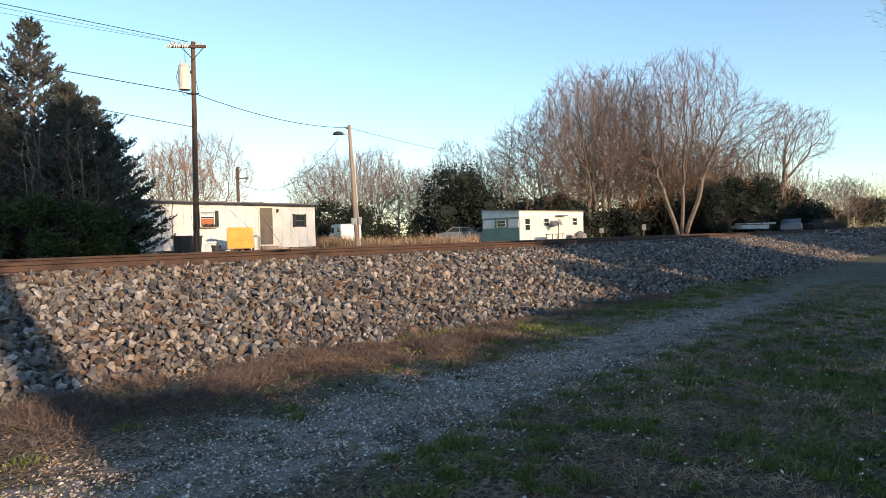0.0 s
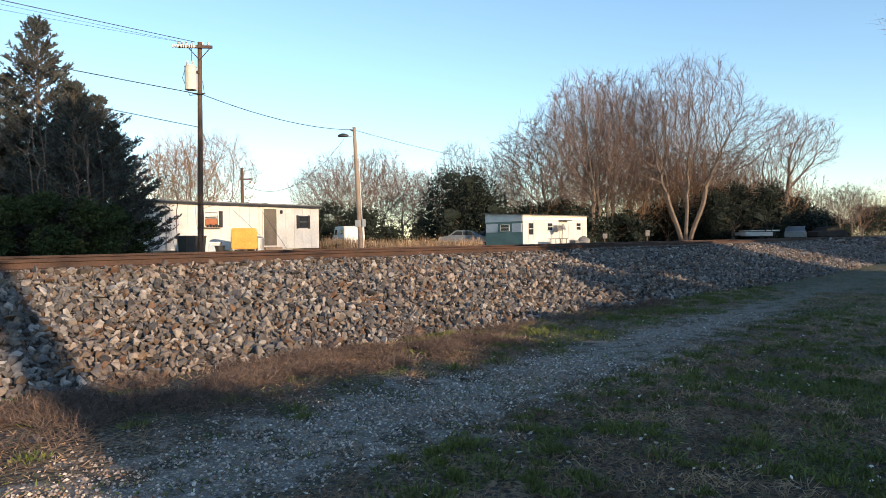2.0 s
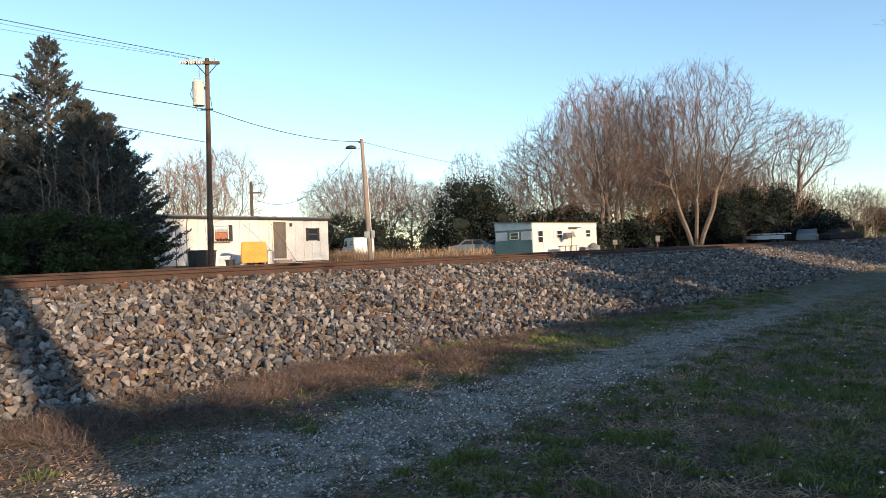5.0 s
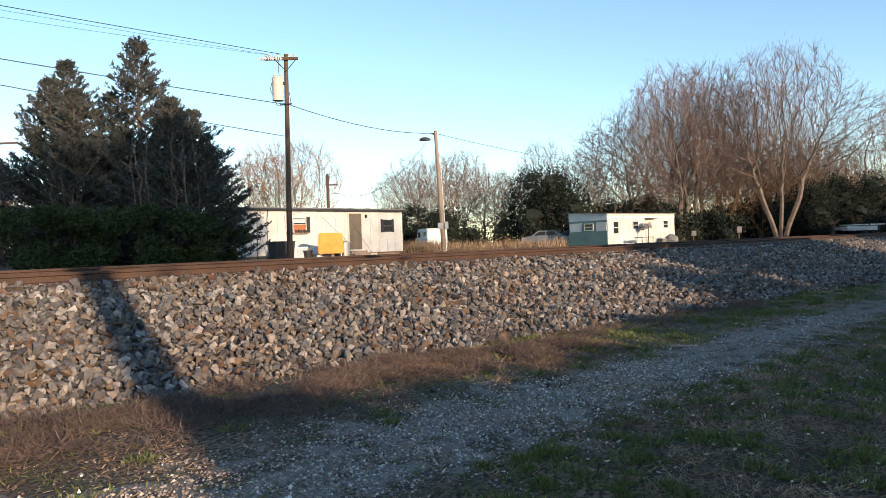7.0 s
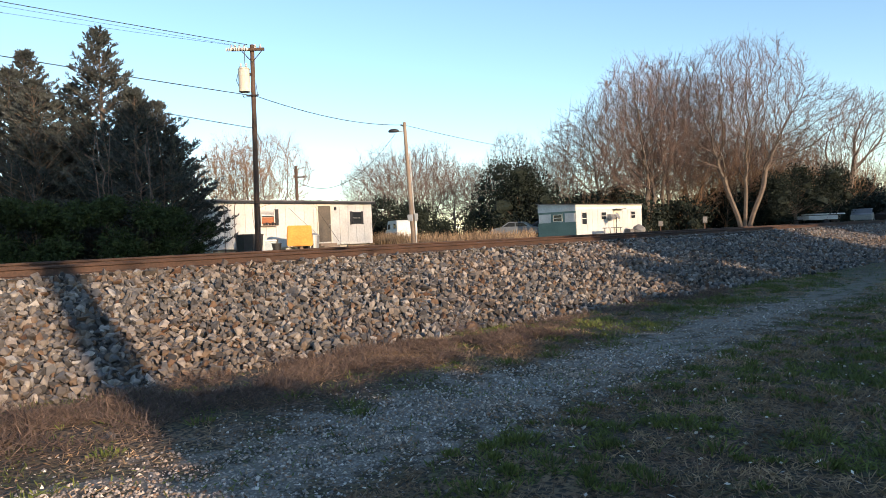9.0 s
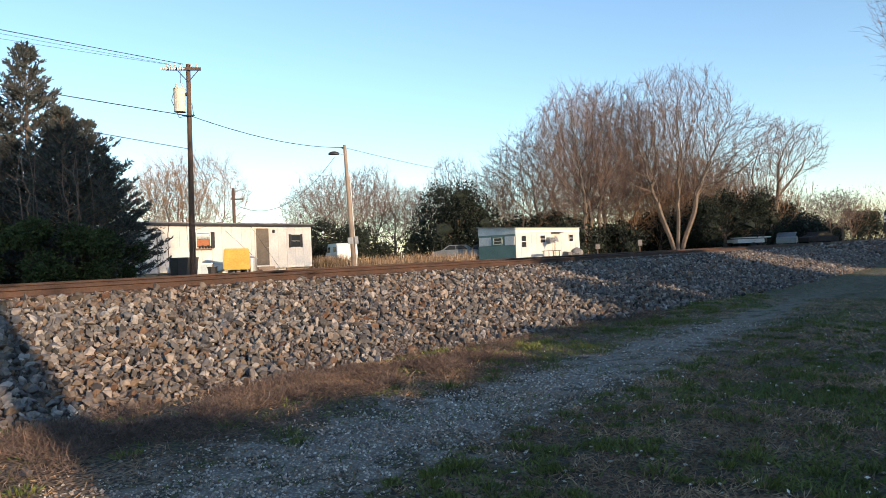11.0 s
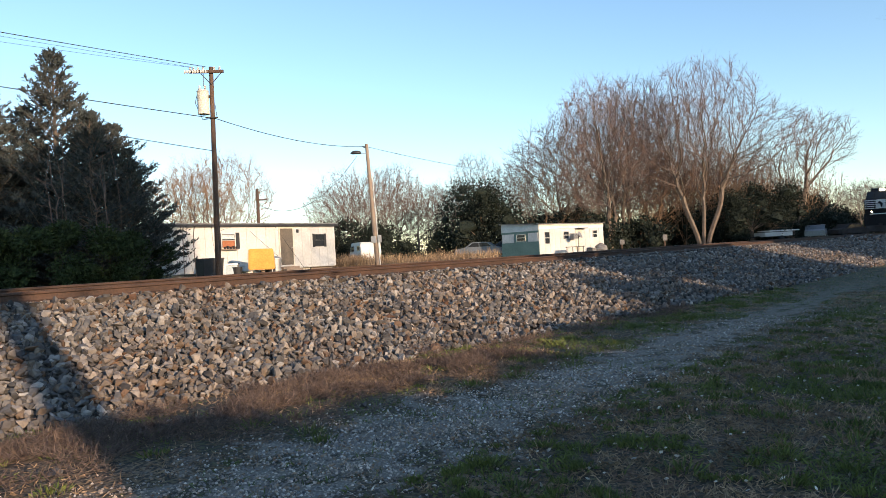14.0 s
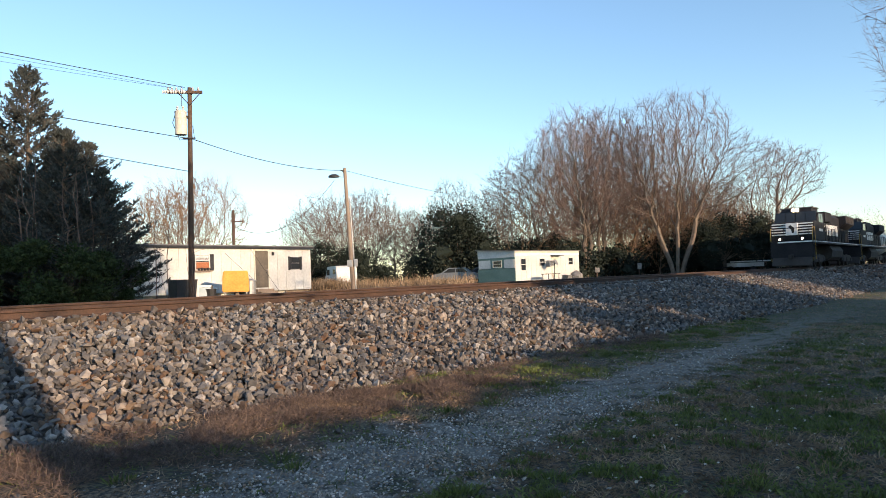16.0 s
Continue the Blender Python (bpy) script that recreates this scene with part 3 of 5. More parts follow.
def leafy_parts(seed, height, width, leaf, count, mat, low=0.15, lobes=14, girth=0.03):
    """A broad evergreen: lobed crown of many small leaves with gaps, on a short forked trunk."""
    rng = np.random.default_rng(seed)
    cores = []
    pts, dirs, segs = [], [], [(0, 0, -0.1, 0, 0, height * max(0.35, low + 0.1), height * girth, height * girth * 0.7)]
    for i in range(lobes):
        an, rr = rng.uniform(0, 2 * math.pi), width * math.sqrt(rng.random()) * 0.72
        z = height * rng.uniform(low + 0.1, 0.86)
        rr *= 1.0 - 0.55 * max(0, z / height - 0.45)
        c = np.array([math.cos(an) * rr, math.sin(an) * rr, z])
        rad = width * rng.uniform(0.25, 0.45)
        rad = min(rad, height - z)
        n = count // lobes
        d = rng.normal(size=(n, 3))
        d /= np.linalg.norm(d, axis=1, keepdims=True)
        shell = rad * rng.uniform(0.55, 1.1, (n, 1)) * (1 + 0.18 * np.sin(5 * d[:, :1] + i) * np.cos(6 * d[:, 1:2]))
        p = c + d * shell * np.array([1, 1, 0.8])
        ok = p[:, 2] > 0.05
        pts.append(p[ok])
        dirs.append((d + rng.normal(0, 0.7, d.shape))[ok])
        cv, ct = CORES[i % len(CORES)]
        core = c + cv * rad * 0.72 * np.array([1, 1, 0.85])
        core[:, 2] = np.maximum(core[:, 2], 0.02)
        cores.append((core, ct))
        segs.append((0, 0, height * max(0.2, low * 0.9), *c, height * girth * 0.4, 0.01))
    v, t = joined([leaf_arrays(np.concatenate(pts), np.concatenate(dirs), leaf, leaf * 0.5, rng)] + cores)
    return [("trunk", fast_mesh("trunk", *tube_arrays(segs), M["bark"])), ("crown", fast_mesh("crown", v, t, mat))]


def at_world(x, y, z=FAR_Z, yaw=0.0, scale=1.0):
    return pose(x, y, z, 0, 0, yaw) @ Matrix.Scale(scale, 4)


# twig bark again, with the low sun's gold put into its colour
M["golden"] = material("sunlit_twigs", (0.17, 0.1, 0.06), (0.34, 0.21, 0.12), 0.92, scale=0.6, fine=6.0, bump=0)
BROAD = bare_tree_parts(11, [(0.3, 0, 11.4, 5.8, 5.6, 5.4), (5.6, 0, 9.4, 4.8, 3.6, 3.2), (-4.2, 0.5, 9.0, 3.8, 3.4, 3.8), (0, 0, 6.8, 5.0, 4.0, 2.2)], 4200, [(0, 0, 0.2, 0), (0.35, 0.1, 1.6, 0.2), (-0.3, 0, -1.3, 0.3)], 3.2, 0.42, 0.22, 0.014, 3, 0.95)
OVAL = bare_tree_parts(14, [(0, 0, 11.2, 4.7, 4.7, 5.8), (0, 0, 7.0, 5.0, 5.0, 3.6)], 3200, [(0, 0, 0.3, 0), (0.4, 0.2, 1.2, 0.5)], 2.6, 0.46, 0.22, 0.015, 3, 0.95)
ROUND = bare_tree_parts(13, [(0, 0, 7.2, 5.2, 5.2, 4.5)], 1900, [(0, 0, 0.1, 0.1)], 2.0, 0.45, 0.2, 0.014, 3, 0.95)
LEAN = bare_tree_parts(17, [(3.0, 0, 9.2, 3.8, 3.4, 2.9), (0.6, 0, 6.6, 2.8, 2.6, 2.2)], 1700, [(0, 0, 1.6, 0), (-0.2, 0, -0.9, 0.1)], 3.6, 0.42, 0.24, 0.014, 3, 0.8)
FAN = bare_tree_parts(18, [(0, 0, 6.6, 5.4, 5.0, 4.2)], 2400, [(0, 0, 0.5, 0), (0.2, 0, 1.6, 0.2), (-0.2, 0, -1.2, 0.3), (0, 0.2, -0.4, -0.9)], 1.8, 0.45, 0.13, 0.014, 4, 0.95, 0.0, "golden")
UNDER = bare_tree_parts(19, [(0, 0, 3.2, 2.2, 2.2, 2.7)], 800, [(0, 0, 0.1, 0), (0.03, 0.02, 0.5, 0.2)], 0.8, 0.28, 0.045, 0.011, 3, 0.55, 0.0, "golden")
SIZE = {"broad": (BROAD, 17.4), "oval": (OVAL, 17.4), "round": (ROUND, 12.0), "lean": (LEAN, 12.4), "fan": (FAN, 11.2)}


def put_tree(parts, name, m, label, category, group):
    t = stand(parts, name, Matrix.Translation(m.translation) @ m.to_quaternion().to_matrix().to_4x4(), label, category, group)
    t.scale = m.to_scale()
    return t


def woods():
    tall = "tall leafless tree with fine reddish twigs in evening light"
    g = "leafless trees behind the railway"
    for kind, x, y, k, h in (("broad", 24.2, 71, -8, 18.6), ("oval", 15.2, 72, 20, 17.6), ("oval", 18.6, 76, 200, 18.4), ("round", 11.6, 77, 130, 14.0), ("oval", 21.2, 80, 310, 17.6), ("broad", 17.0, 84, 150, 18.8),
                             ("oval", 26.5, 83, 160, 17.5), ("round", 31.0, 82, 70, 12.5), ("round", 35.5, 90, 150, 11.5), ("round", 27.5, 88, 220, 13.0)):
        put_tree(SIZE[kind][0], "bare_tree", at_world(x, y, FAR_Z, k, h / SIZE[kind][1]), tall, "tree", g)
    mid = "leafless tree with a rounded twiggy crown"
    for kind, x, y, k, h in (("lean", 34.6, 75.5, 5, 13.6), ("fan", -20.0, 62, 10, 10.4), ("fan", -24.2, 67, 160, 9.8),
                             ("round", -10.8, 78, 40, 10.4), ("oval", -6.3, 84, 140, 11.6), ("round", -13.4, 84, 300, 9.4), ("round", -8.6, 82, 230, 10.8), ("round", -4.2, 86, 20, 9.6), ("round", -2.2, 92, 30, 9.5),
                             ("oval", 4.5, 130, 90, 18.6), ("round", -0.2, 128, 10, 13.5), ("round", 8.2, 100, 200, 10.5), ("oval", 6.9, 82, 10, 10.5),
                             ("round", 43.0, 98, 260, 8.5), ("round", 71.0, 128, 60, 9.5), ("round", 80.0, 140, 190, 10.5), ("round", 62.0, 122, 330, 9.0), ("round", -45.0, 58, 190, 9.0), ("round", -38.0, 50, 100, 7.5)):
        put_tree(SIZE[kind][0], "bare_tree", at_world(x, y, FAR_Z, k, h / SIZE[kind][1]), mid, "tree", g)


def understory():
    """Brown saplings under and beside the tall trees, and the trees that close the line's far end."""
    for i in range(52):
        put_tree(UNDER, "sapling", at_world(9.5 + 0.5 * i + random.uniform(-0.6, 0.6), 74.5 + random.uniform(-1.0, 9) + 0.06 * i, FAR_Z, random.uniform(0, 360), random.uniform(0.9, 2.0)),
                 "slender leafless sapling in golden evening light", "tree", "saplings under the tall trees")
    for i in range(16):
        put_tree(UNDER, "sapling", at_world(27 + 1.0 * i + random.uniform(-0.5, 0.5), 82 + random.uniform(-2, 8), FAR_Z, random.uniform(0, 360), random.uniform(1.4, 2.1)),
                 "slender leafless sapling in golden evening light", "tree", "saplings under the tall trees")
    for x, y, k in ((-27, 34, 1.1), (-29, 36, 1.2), (-26, 37.5, 1.0), (-31, 38, 1.25), (-24.5, 33, 0.8), (-28, 32, 0.9)):
        put_tree(UNDER, "sapling", at_world(x, y, FAR_Z, 40 * x, k), "leafless brown sapling in golden evening light", "tree", "saplings beyond the cedars")
    for x, y, k, h in ((92, 158, 20, 10.0), (99, 166, 130, 11.5), (106, 176, 250, 10.5), (113, 186, 60, 11.5), (121, 196, 310, 12.0)):
        put_tree(UNDER, "bare_tree", at_world(x, y, FAR_Z, k, h / 6.0), "leafless tree with a rounded twiggy crown", "tree", "leafless trees behind the railway")


def evergreens():
    g = "dark evergreens behind the railway"
    big = leafy_parts(21, 8.0, 4.6, 0.22, 9500, M["leaf"], 0.1, 18)
    low = leafy_parts(22, 4.2, 3.2, 0.28, 2500, M["leaf"], 0.02, 14)
    for x, y, k, h in ((2.9, 76, 0, 9.0), (0.4, 77, 90, 6.6), (-9.0, 74, 40, 5.0), (-12.5, 76, 200, 5.4), (12.5, 76, 150, 5.4), (29.5, 72.5, 260, 6.2), (32.0, 74, 20, 6.8), (40, 84, 100, 6.0), (96, 164, 70, 8.0), (104, 174, 10, 8.5), (112, 184, 200, 8.5)):
        put_tree(big, "evergreen_tree", at_world(x, y, FAR_Z, k, h / 8.0), "dark broad-leaved evergreen with a lobed dense crown", "tree", g)
    for i in range(26):
        x = -16 + 2.4 * i + random.uniform(-0.8, 0.8)
        y = 74 + random.uniform(-2, 9) + max(0, i - 14) * 0.4
        put_tree(low, "evergreen_shrub", at_world(x, y, FAR_Z, random.uniform(0, 360), random.uniform(0.6, 1.2)), "dark evergreen shrub at the edge of the wood", "shrub", "shrubs along the wood")
    for i in range(14):
        put_tree(low, "evergreen_shrub", at_world(9 + 2.2 * i, 83 + random.uniform(-2, 3), FAR_Z, random.uniform(0, 360), random.uniform(0.7, 1.35)), "dark evergreen shrub at the edge of the wood", "shrub", "shrubs along the wood")
    for x, y, k in ((-31, 44, 1.0), (-26, 45, 0.8), (-36, 43, 1.1)):
        put_tree(low, "evergreen_shrub", at_world(x, y, FAR_Z, 50 * x, k), "dark evergreen shrub beyond the cedars", "shrub", "shrubs along the wood")
    for i in range(12):
        put_tree(low, "evergreen_shrub", at_world(48 + 4.5 * i, 98 + 7 * i + random.uniform(-2, 2), FAR_Z, random.uniform(0, 360), random.uniform(0.9, 1.3)), "dark evergreen shrub beside the line", "shrub", "shrubs along the wood")


def cedars():
    g = "red cedars beside the track"
    c1, c2 = cedar_parts(31, 8.6, 3.6), cedar_parts(32, 6.6, 3.5)
    lab = "dense dark red cedar with ragged feathery sprays"
    for p, x, y, k, sc in ((c1, -14.0, 25.9, 0, 1.0), (c1, -17.3, 26.6, 120, 0.95), (c2, -17.5, 25.9, 20, 1.1), (c2, -16.0, 25.0, 40, 1.0), (c2, -12.4, 25.2, 200, 0.92), (c2, -11.5, 26.0, 300, 0.74), (c2, -12.3, 26.6, 10, 0.9),
                           (c2, -13.4, 27.2, 150, 1.0), (c2, -15.5, 26.6, 260, 1.02)):
        put_tree(p, "cedar", at_world(x, y, FAR_Z, k, sc), lab, "tree", g)
    vine = leafy_parts(33, 2.2, 1.5, 0.11, 8000, M["bramble"], 0.0, 10)
    for x, y, k, sc in ((-11.6, 22.4, 0, 1.0), (-13.3, 21.8, 100, 0.95), (-15.0, 21.2, 200, 1.0), (-10.6, 23.6, 50, 0.85), (-10.7, 25.6, 20, 0.75)):
        put_tree(vine[1:], "bramble_thicket", at_world(x, y, FAR_Z, k, sc), "tangled green vine thicket under the cedars", "shrub", "thicket under the cedars")
    sap = bare_tree_parts(35, [(0, 0, 3.4, 0.7, 0.7, 1.7)], 40, [(0, 0, 0.1, 0), (0.02, 0, 0.5, 0.1)], 1.8, 0.4, 0.022, 0.006, 2, 0.5)
    for x, y, k, sc in ((-11.2, 23.6, 0, 1.0), (-12.5, 23.0, 90, 1.05), (-9.2, 26.0, 180, 0.8), (-15.0, 22.2, 30, 0.7), (-8.8, 27.5, 230, 0.75), (-11.4, 23.3, 60, 0.9), (-12.9, 23.4, 10, 0.95), (-14.2, 22.0, 140, 0.6), (-9.5, 25.6, 310, 0.7)):
        put_tree(sap, "sapling", at_world(x, y, FAR_Z, k, sc), "thin leafless sapling among the cedars", "tree", "saplings among the cedars")


def vine_snag():
    """A dead trunk hung with brown vine stems under a small dark top."""
    rng = np.random.default_rng(61)
    t = thing("vine_covered_snag", at_world(-18.3, 23.2), "dead trunk hung with brown vines under a dark evergreen top", "tree")
    o = new("trunk", fast_mesh("trunk", *tube_arrays([(0, 0, -0.1, 0.1, 0, 2.2, 0.16, 0.12), (0.1, 0, 2.2, 0, 0, 3.4, 0.12, 0.05)], 8), M["bark"]))
    o.parent = t
    an, r0 = rng.uniform(0, 2 * math.pi, 900), rng.uniform(0.2, 0.95, 900)
    z0 = rng.uniform(0.8, 3.0, 900)
    p0 = np.stack([np.cos(an) * r0 * 0.7, np.sin(an) * r0 * 0.7, z0], 1)
    p1 = np.stack([np.cos(an) * r0 + rng.normal(0, 0.15, 900), np.sin(an) * r0 + rng.normal(0, 0.15, 900), np.maximum(z0 - rng.uniform(0.5, 1.8, 900), 0.0)], 1)
    o = new("vine_curtain", fast_mesh("vine_curtain", *twig_arrays(np.concatenate([p0, p1, np.full((900, 1), 0.011)], 1)), M["brush"]))
    o.parent = t
    tagged(o, "hanging brown vine stems")
    d = rng.normal(size=(5200, 3))
    d /= np.linalg.norm(d, axis=1, keepdims=True)
    p = d * rng.uniform(0.5, 1.05, (5200, 1)) * np.array([1.15, 1.1, 0.75]) * (1 + 0.25 * np.sin(4 * d[:, :1] + 1) * np.cos(5 * d[:, 2:3])) + np.array([0, 0, 3.1])
    o = new("crown", fast_mesh("crown", *leaf_arrays(p, d + rng.normal(0, 0.6, d.shape), 0.13, 0.045, rng), M["cedar"]))
    o.parent = t
    for x, y, k in ((-20.8, 22.2, 0.45), (-19.9, 23.4, 0.5), (-17.9, 22.6, 0.35), (-21.5, 24.0, 0.6)):
        put_tree(UNDER, "sapling", at_world(x, y, FAR_Z, 40 * x, k), "low leafless brown brush beyond the track", "shrub", "saplings beyond the cedars")


def shade_trees():
    """Hedge and trees added on the near side of the line, out of sight, that shade the lawn."""
    low = leafy_parts(41, 3.3, 2.0, 0.44, 2800, M["leaf"], 0.0, 22)
    for i in range(34):
        s = -18 + 2.0 * i
        s = 1.75 if s == 2 else s
        # lowered shrubs let the sun through to the path and a bank strip
        put_tree(low, "hedge_shrub", at(s, -6.8 + random.uniform(-0.3, 0.3), 0, random.uniform(0, 360)) @ Matrix.Scale(random.uniform(0.88, 0.94) * (0.62 if s == 0 else 0.9 if s == -2 else 0.93 if 3 < s < 9 else 0.6 if 29 < s < 45 else 1.0), 4), "unseen evergreen hedge shrub added to shade the lawn", "shrub", "hedge beside the lawn")
    big = leafy_parts(42, 8.0, 4.2, 0.54, 2500, M["leaf"], 0.1, 18)
    for s, a, h in ((15.5, -12.5, 6.0), (19.5, -12, 7.6), (23.0, -12.5, 8.8), (26.0, -14, 9.0), (30.2, -12, 8.6), (44.6, -12.5, 9.2), (49.0, -12.5, 9.0), (52, -12, 8.5), (55, -12, 9.6), (58, -13, 10.0), (62.5, -12, 10.0), (66, -14, 10.4), (70, -12, 10.2), (75, -13, 10.6), (80, -12, 11.0), (86, -13, 12.5), (92, -12, 16.0), (99, -13, 16.0), (107, -13, 16.0)):
        put_tree(big, "evergreen_tree", at(s, a, 0, random.uniform(0, 360)) @ Matrix.Scale(h / 8.0, 4), "unseen broad-leaved evergreen added on the lawn side to cast shade", "tree", "evergreens on the lawn side")
    # added shade casters: trunk girths set the shadow band across the bank
    tall = leafy_parts(43, 17.0, 5.4, 0.44, 10000, M["leaf"], 0.47, 18, 0.026)
    slim = leafy_parts(44, 17.0, 5.2, 0.44, 11000, M["leaf"], 0.47, 18, 0.005)
    for s, a in ((-0.8, -14), (6.0, -14.5)):
        put_tree(tall if s < 0 else slim, "evergreen_tree", at(s, a, 0, 50 * s), "unseen tall evergreen with a high crown added to cast shade", "tree", "evergreens on the lawn side")
    # only this leafless tree's crown reaches into view
    fine = bare_tree_parts(23, [(0, 0, 7.8, 5.4, 5.4, 3.8)], 2200, [(0, 0, 0.1, 0.1)], 2.6, 0.4, 0.16, 0.007, 4, 0.6, 0.15)
    for s, a, turn in ((22.5, -2.4, 330),):
        put_tree(fine, "bare_tree", at(s, a, 0, turn), "leafless tree on the lawn side of the line", "tree", "leafless trees on the lawn side")


def far_woods():
    """The dark wood that closes the horizon, told apart only as a mass."""
    rng = np.random.default_rng(51)
    blocks = []
    for n, leaf, top, seed in ((34000, 0.42, 5.2, 1), (22000, 0.8, 7.5, 2)):
        u = rng.uniform(-1, 1, n)
        x = u * 150 + 20
        y = 120 + 0.35 * np.abs(x) + 14 * rng.random(n) + 0.45 * np.maximum(x - 30, 0)
        crest = np.array([top * (0.7 + 0.55 * noise.noise(Vector((q * 0.13, seed, 0))) + 0.25 * noise.noise(Vector((q * 0.6, seed, 4)))) for q in x])
        crest = crest * (1 + (0.35 if seed == 1 else 1.5) * np.clip((x - 6) / 14, 0, 1))
        z = FAR_Z + np.maximum(crest, 1.0) * (rng.random(n) ** (1.0 if seed == 1 else 0.8)) - 0.2
        p = np.stack([x, y, z], 1)
        blocks.append(leaf_arrays(p, rng.normal(0, 1, p.shape), leaf, leaf * (0.5 if seed == 1 else 0.12), rng))
    tagged(new("far_woods", fast_mesh("far_woods", *blocks[0], M["leaf"])), "distant dark mass of mixed evergreen woodland", "woods", kind="stuff")
    tagged(new("far_thicket", fast_mesh("far_thicket", *blocks[1], M["twig"])), "distant brown haze of bare saplings", "woods", kind="stuff")


far_woods()
woods()
understory()
evergreens()
cedars()
vine_snag()
shade_trees()


# ---- mobile homes and yard things ----
def window_part(parent, x0, x1, z0, z1, y, shutters=0.0, mat="white", sashes=2):
    """A sash window in a wall that faces -y: frame, panes, sill, shutters."""
    bm = nb()
    w = 0.05
    box(bm, x0, x0 + w, y - 0.05, y + 0.03, z0, z1)
    box(bm, x1 - w, x1, y - 0.05, y + 0.03, z0, z1)
    box(bm, x0 + w, x1 - w, y - 0.05, y + 0.03, z1 - w, z1)
    box(bm, x0 + w, x1 - w, y - 0.05, y + 0.03, z0, z0 + w)
    box(bm, x0 + w, x1 - w, y - 0.045, y + 0.03, (z0 + z1) / 2 - 0.02, (z0 + z1) / 2 + 0.02)
    fr = part("window", bm, M[mat], parent, "framed sash window")
    for k in range(sashes):
        h = (z1 - z0) / sashes
        bm = nb()
        box(bm, x0 + w, x1 - w, y - 0.02, y - 0.008, z0 + k * h + 0.03, z0 + (k + 1) * h - 0.03)
        part("pane", bm, M["glass"], fr)
    if shutters:
        for xa, xb in ((x0 - shutters, x0 - 0.01), (x1 + 0.01, x1 + shutters)):
            bm = nb()
            box(bm, xa, xb, y - 0.04, y + 0.01, z0 - 0.03, z1 + 0.03)
            for i in range(9):
                zz = z0 + (z1 - z0) * (i + 0.5) / 9
                box(bm, xa + 0.02, xb - 0.02, y - 0.055, y - 0.04, zz - 0.02, zz + 0.015)
            part("shutter", bm, M["dark"], parent, "dark louvred shutter")
    return fr


def house_trailer():
    """The long pale mobile home: front wall along local x, facing -y."""
    L, W, H = 10.4, 3.7, 2.36
    t = thing("mobile_home", at(18.6, 32.1, 1.3), "long cream-white mobile home with a flat weathered roof", "mobile home")
    bm = nb()
    box(bm, 0.02, L - 0.02, 0.03, W, 0, H, 0.03)
    part("body", bm, M["white"], t)
    k = 17
    for i in range(k):
        bm = nb()
        box(bm, L * i / k + 0.006, L * (i + 1) / k - 0.006, 0.0, 0.03, 0.02, H - 0.05)
        part("siding_panel", bm, M["white"], t)
    bm = nb()
    prism(bm, [(-0.18, H - 0.02), (-0.18, H + 0.12), (W / 2, H + 0.26), (W + 0.18, H + 0.12), (W + 0.18, H - 0.02)], "x", -0.12, L + 0.12)
    part("roof", bm, M["roofing"], t, "grey weathered low metal roof")
    for i in range(9):
        bm = nb()
        box(bm, 0.5 + 1.2 * i, 0.56 + 1.2 * i, -0.19, 1.8, H + 0.12, H + 0.15)
        part("roof_seam", bm, M["roofing"], t)
    bm = nb()
    box(bm, -0.13, L + 0.13, -0.2, -0.17, H - 0.04, H + 0.07)
    part("roof_edge", bm, M["dark"], t, "dark drip edge")
    for i in range(6):
        bm = nb()
        box(bm, 0.1 + i * 1.72, 1.74 + i * 1.72, 0.25, 0.28, -0.28, 0.0)
        part("skirting_panel", bm, M["palewood" if i % 2 else "cream"], t)
    bm = nb()
    box(bm, 6.42, 7.28, -0.03, 0.02, 0.2, 2.2, 0.01)
    door = part("door", bm, M["door"], t, "plain brown door")
    bm = nb()
    for x0, x1, z0, z1 in ((6.34, 6.42, 0.14, 2.28), (7.28, 7.36, 0.14, 2.28), (6.42, 7.28, 2.2, 2.28)):
        box(bm, x0, x1, -0.035, 0.02, z0, z1)
    part("door_frame", bm, M["cream"], t)
    bm = nb()
    cyl(bm, (7.18, -0.03, 1.15), (7.18, -0.09, 1.15), 0.03)
    part("door_knob", bm, M["steel"], door)
    window_part(t, 2.72, 3.58, 1.2, 1.98, 0.0, 0.24)
    window_part(t, 8.86, 9.56, 1.16, 1.86, 0.0, 0.14, "dark")
    bm = nb()
    box(bm, 2.78, 3.52, -0.062, -0.052, 1.24, 1.6)
    part("hanging_cloth", bm, M["rustred"], t, "red-brown cloth over the lower sash")
    bm = nb()
    box(bm, 2.68, 3.62, -0.2, -0.05, 1.12, 1.17)
    part("window_shelf", bm, M["palewood"], t, "narrow shelf under the window")
    for k in range(5):
        bm = nb()
        cyl(bm, (2.88 + 0.17 * k, -0.12, 1.17), (2.88 + 0.17 * k, -0.12, 1.29 + 0.03 * (k % 2)), 0.05, 0.07, 10)
        part("flower_pot", bm, M["dark"], t, "small dark pot on the window shelf")
    for k in range(4):
        bm = nb()
        box(bm, 2.78, 3.52, -0.028, -0.022, 1.68 + 0.06 * k, 1.72 + 0.06 * k)
        part("blind_slat", bm, M["stripe"], t)
    bm = nb()
    box(bm, 7.55, 7.68, -0.1, 0.0, 1.95, 2.14, 0.02)
    part("porch_lamp", bm, M["dark"], t, "small dark wall lamp")
    bm = nb()
    for i in range(3):
        box(bm, 6.3, 7.4, -0.35 - 0.28 * i, -0.03 - 0.28 * i if i else -0.05, -0.24, 0.12 - 0.14 * i)
    part("step", bm, M["palewood"], t, "rough timber door steps")


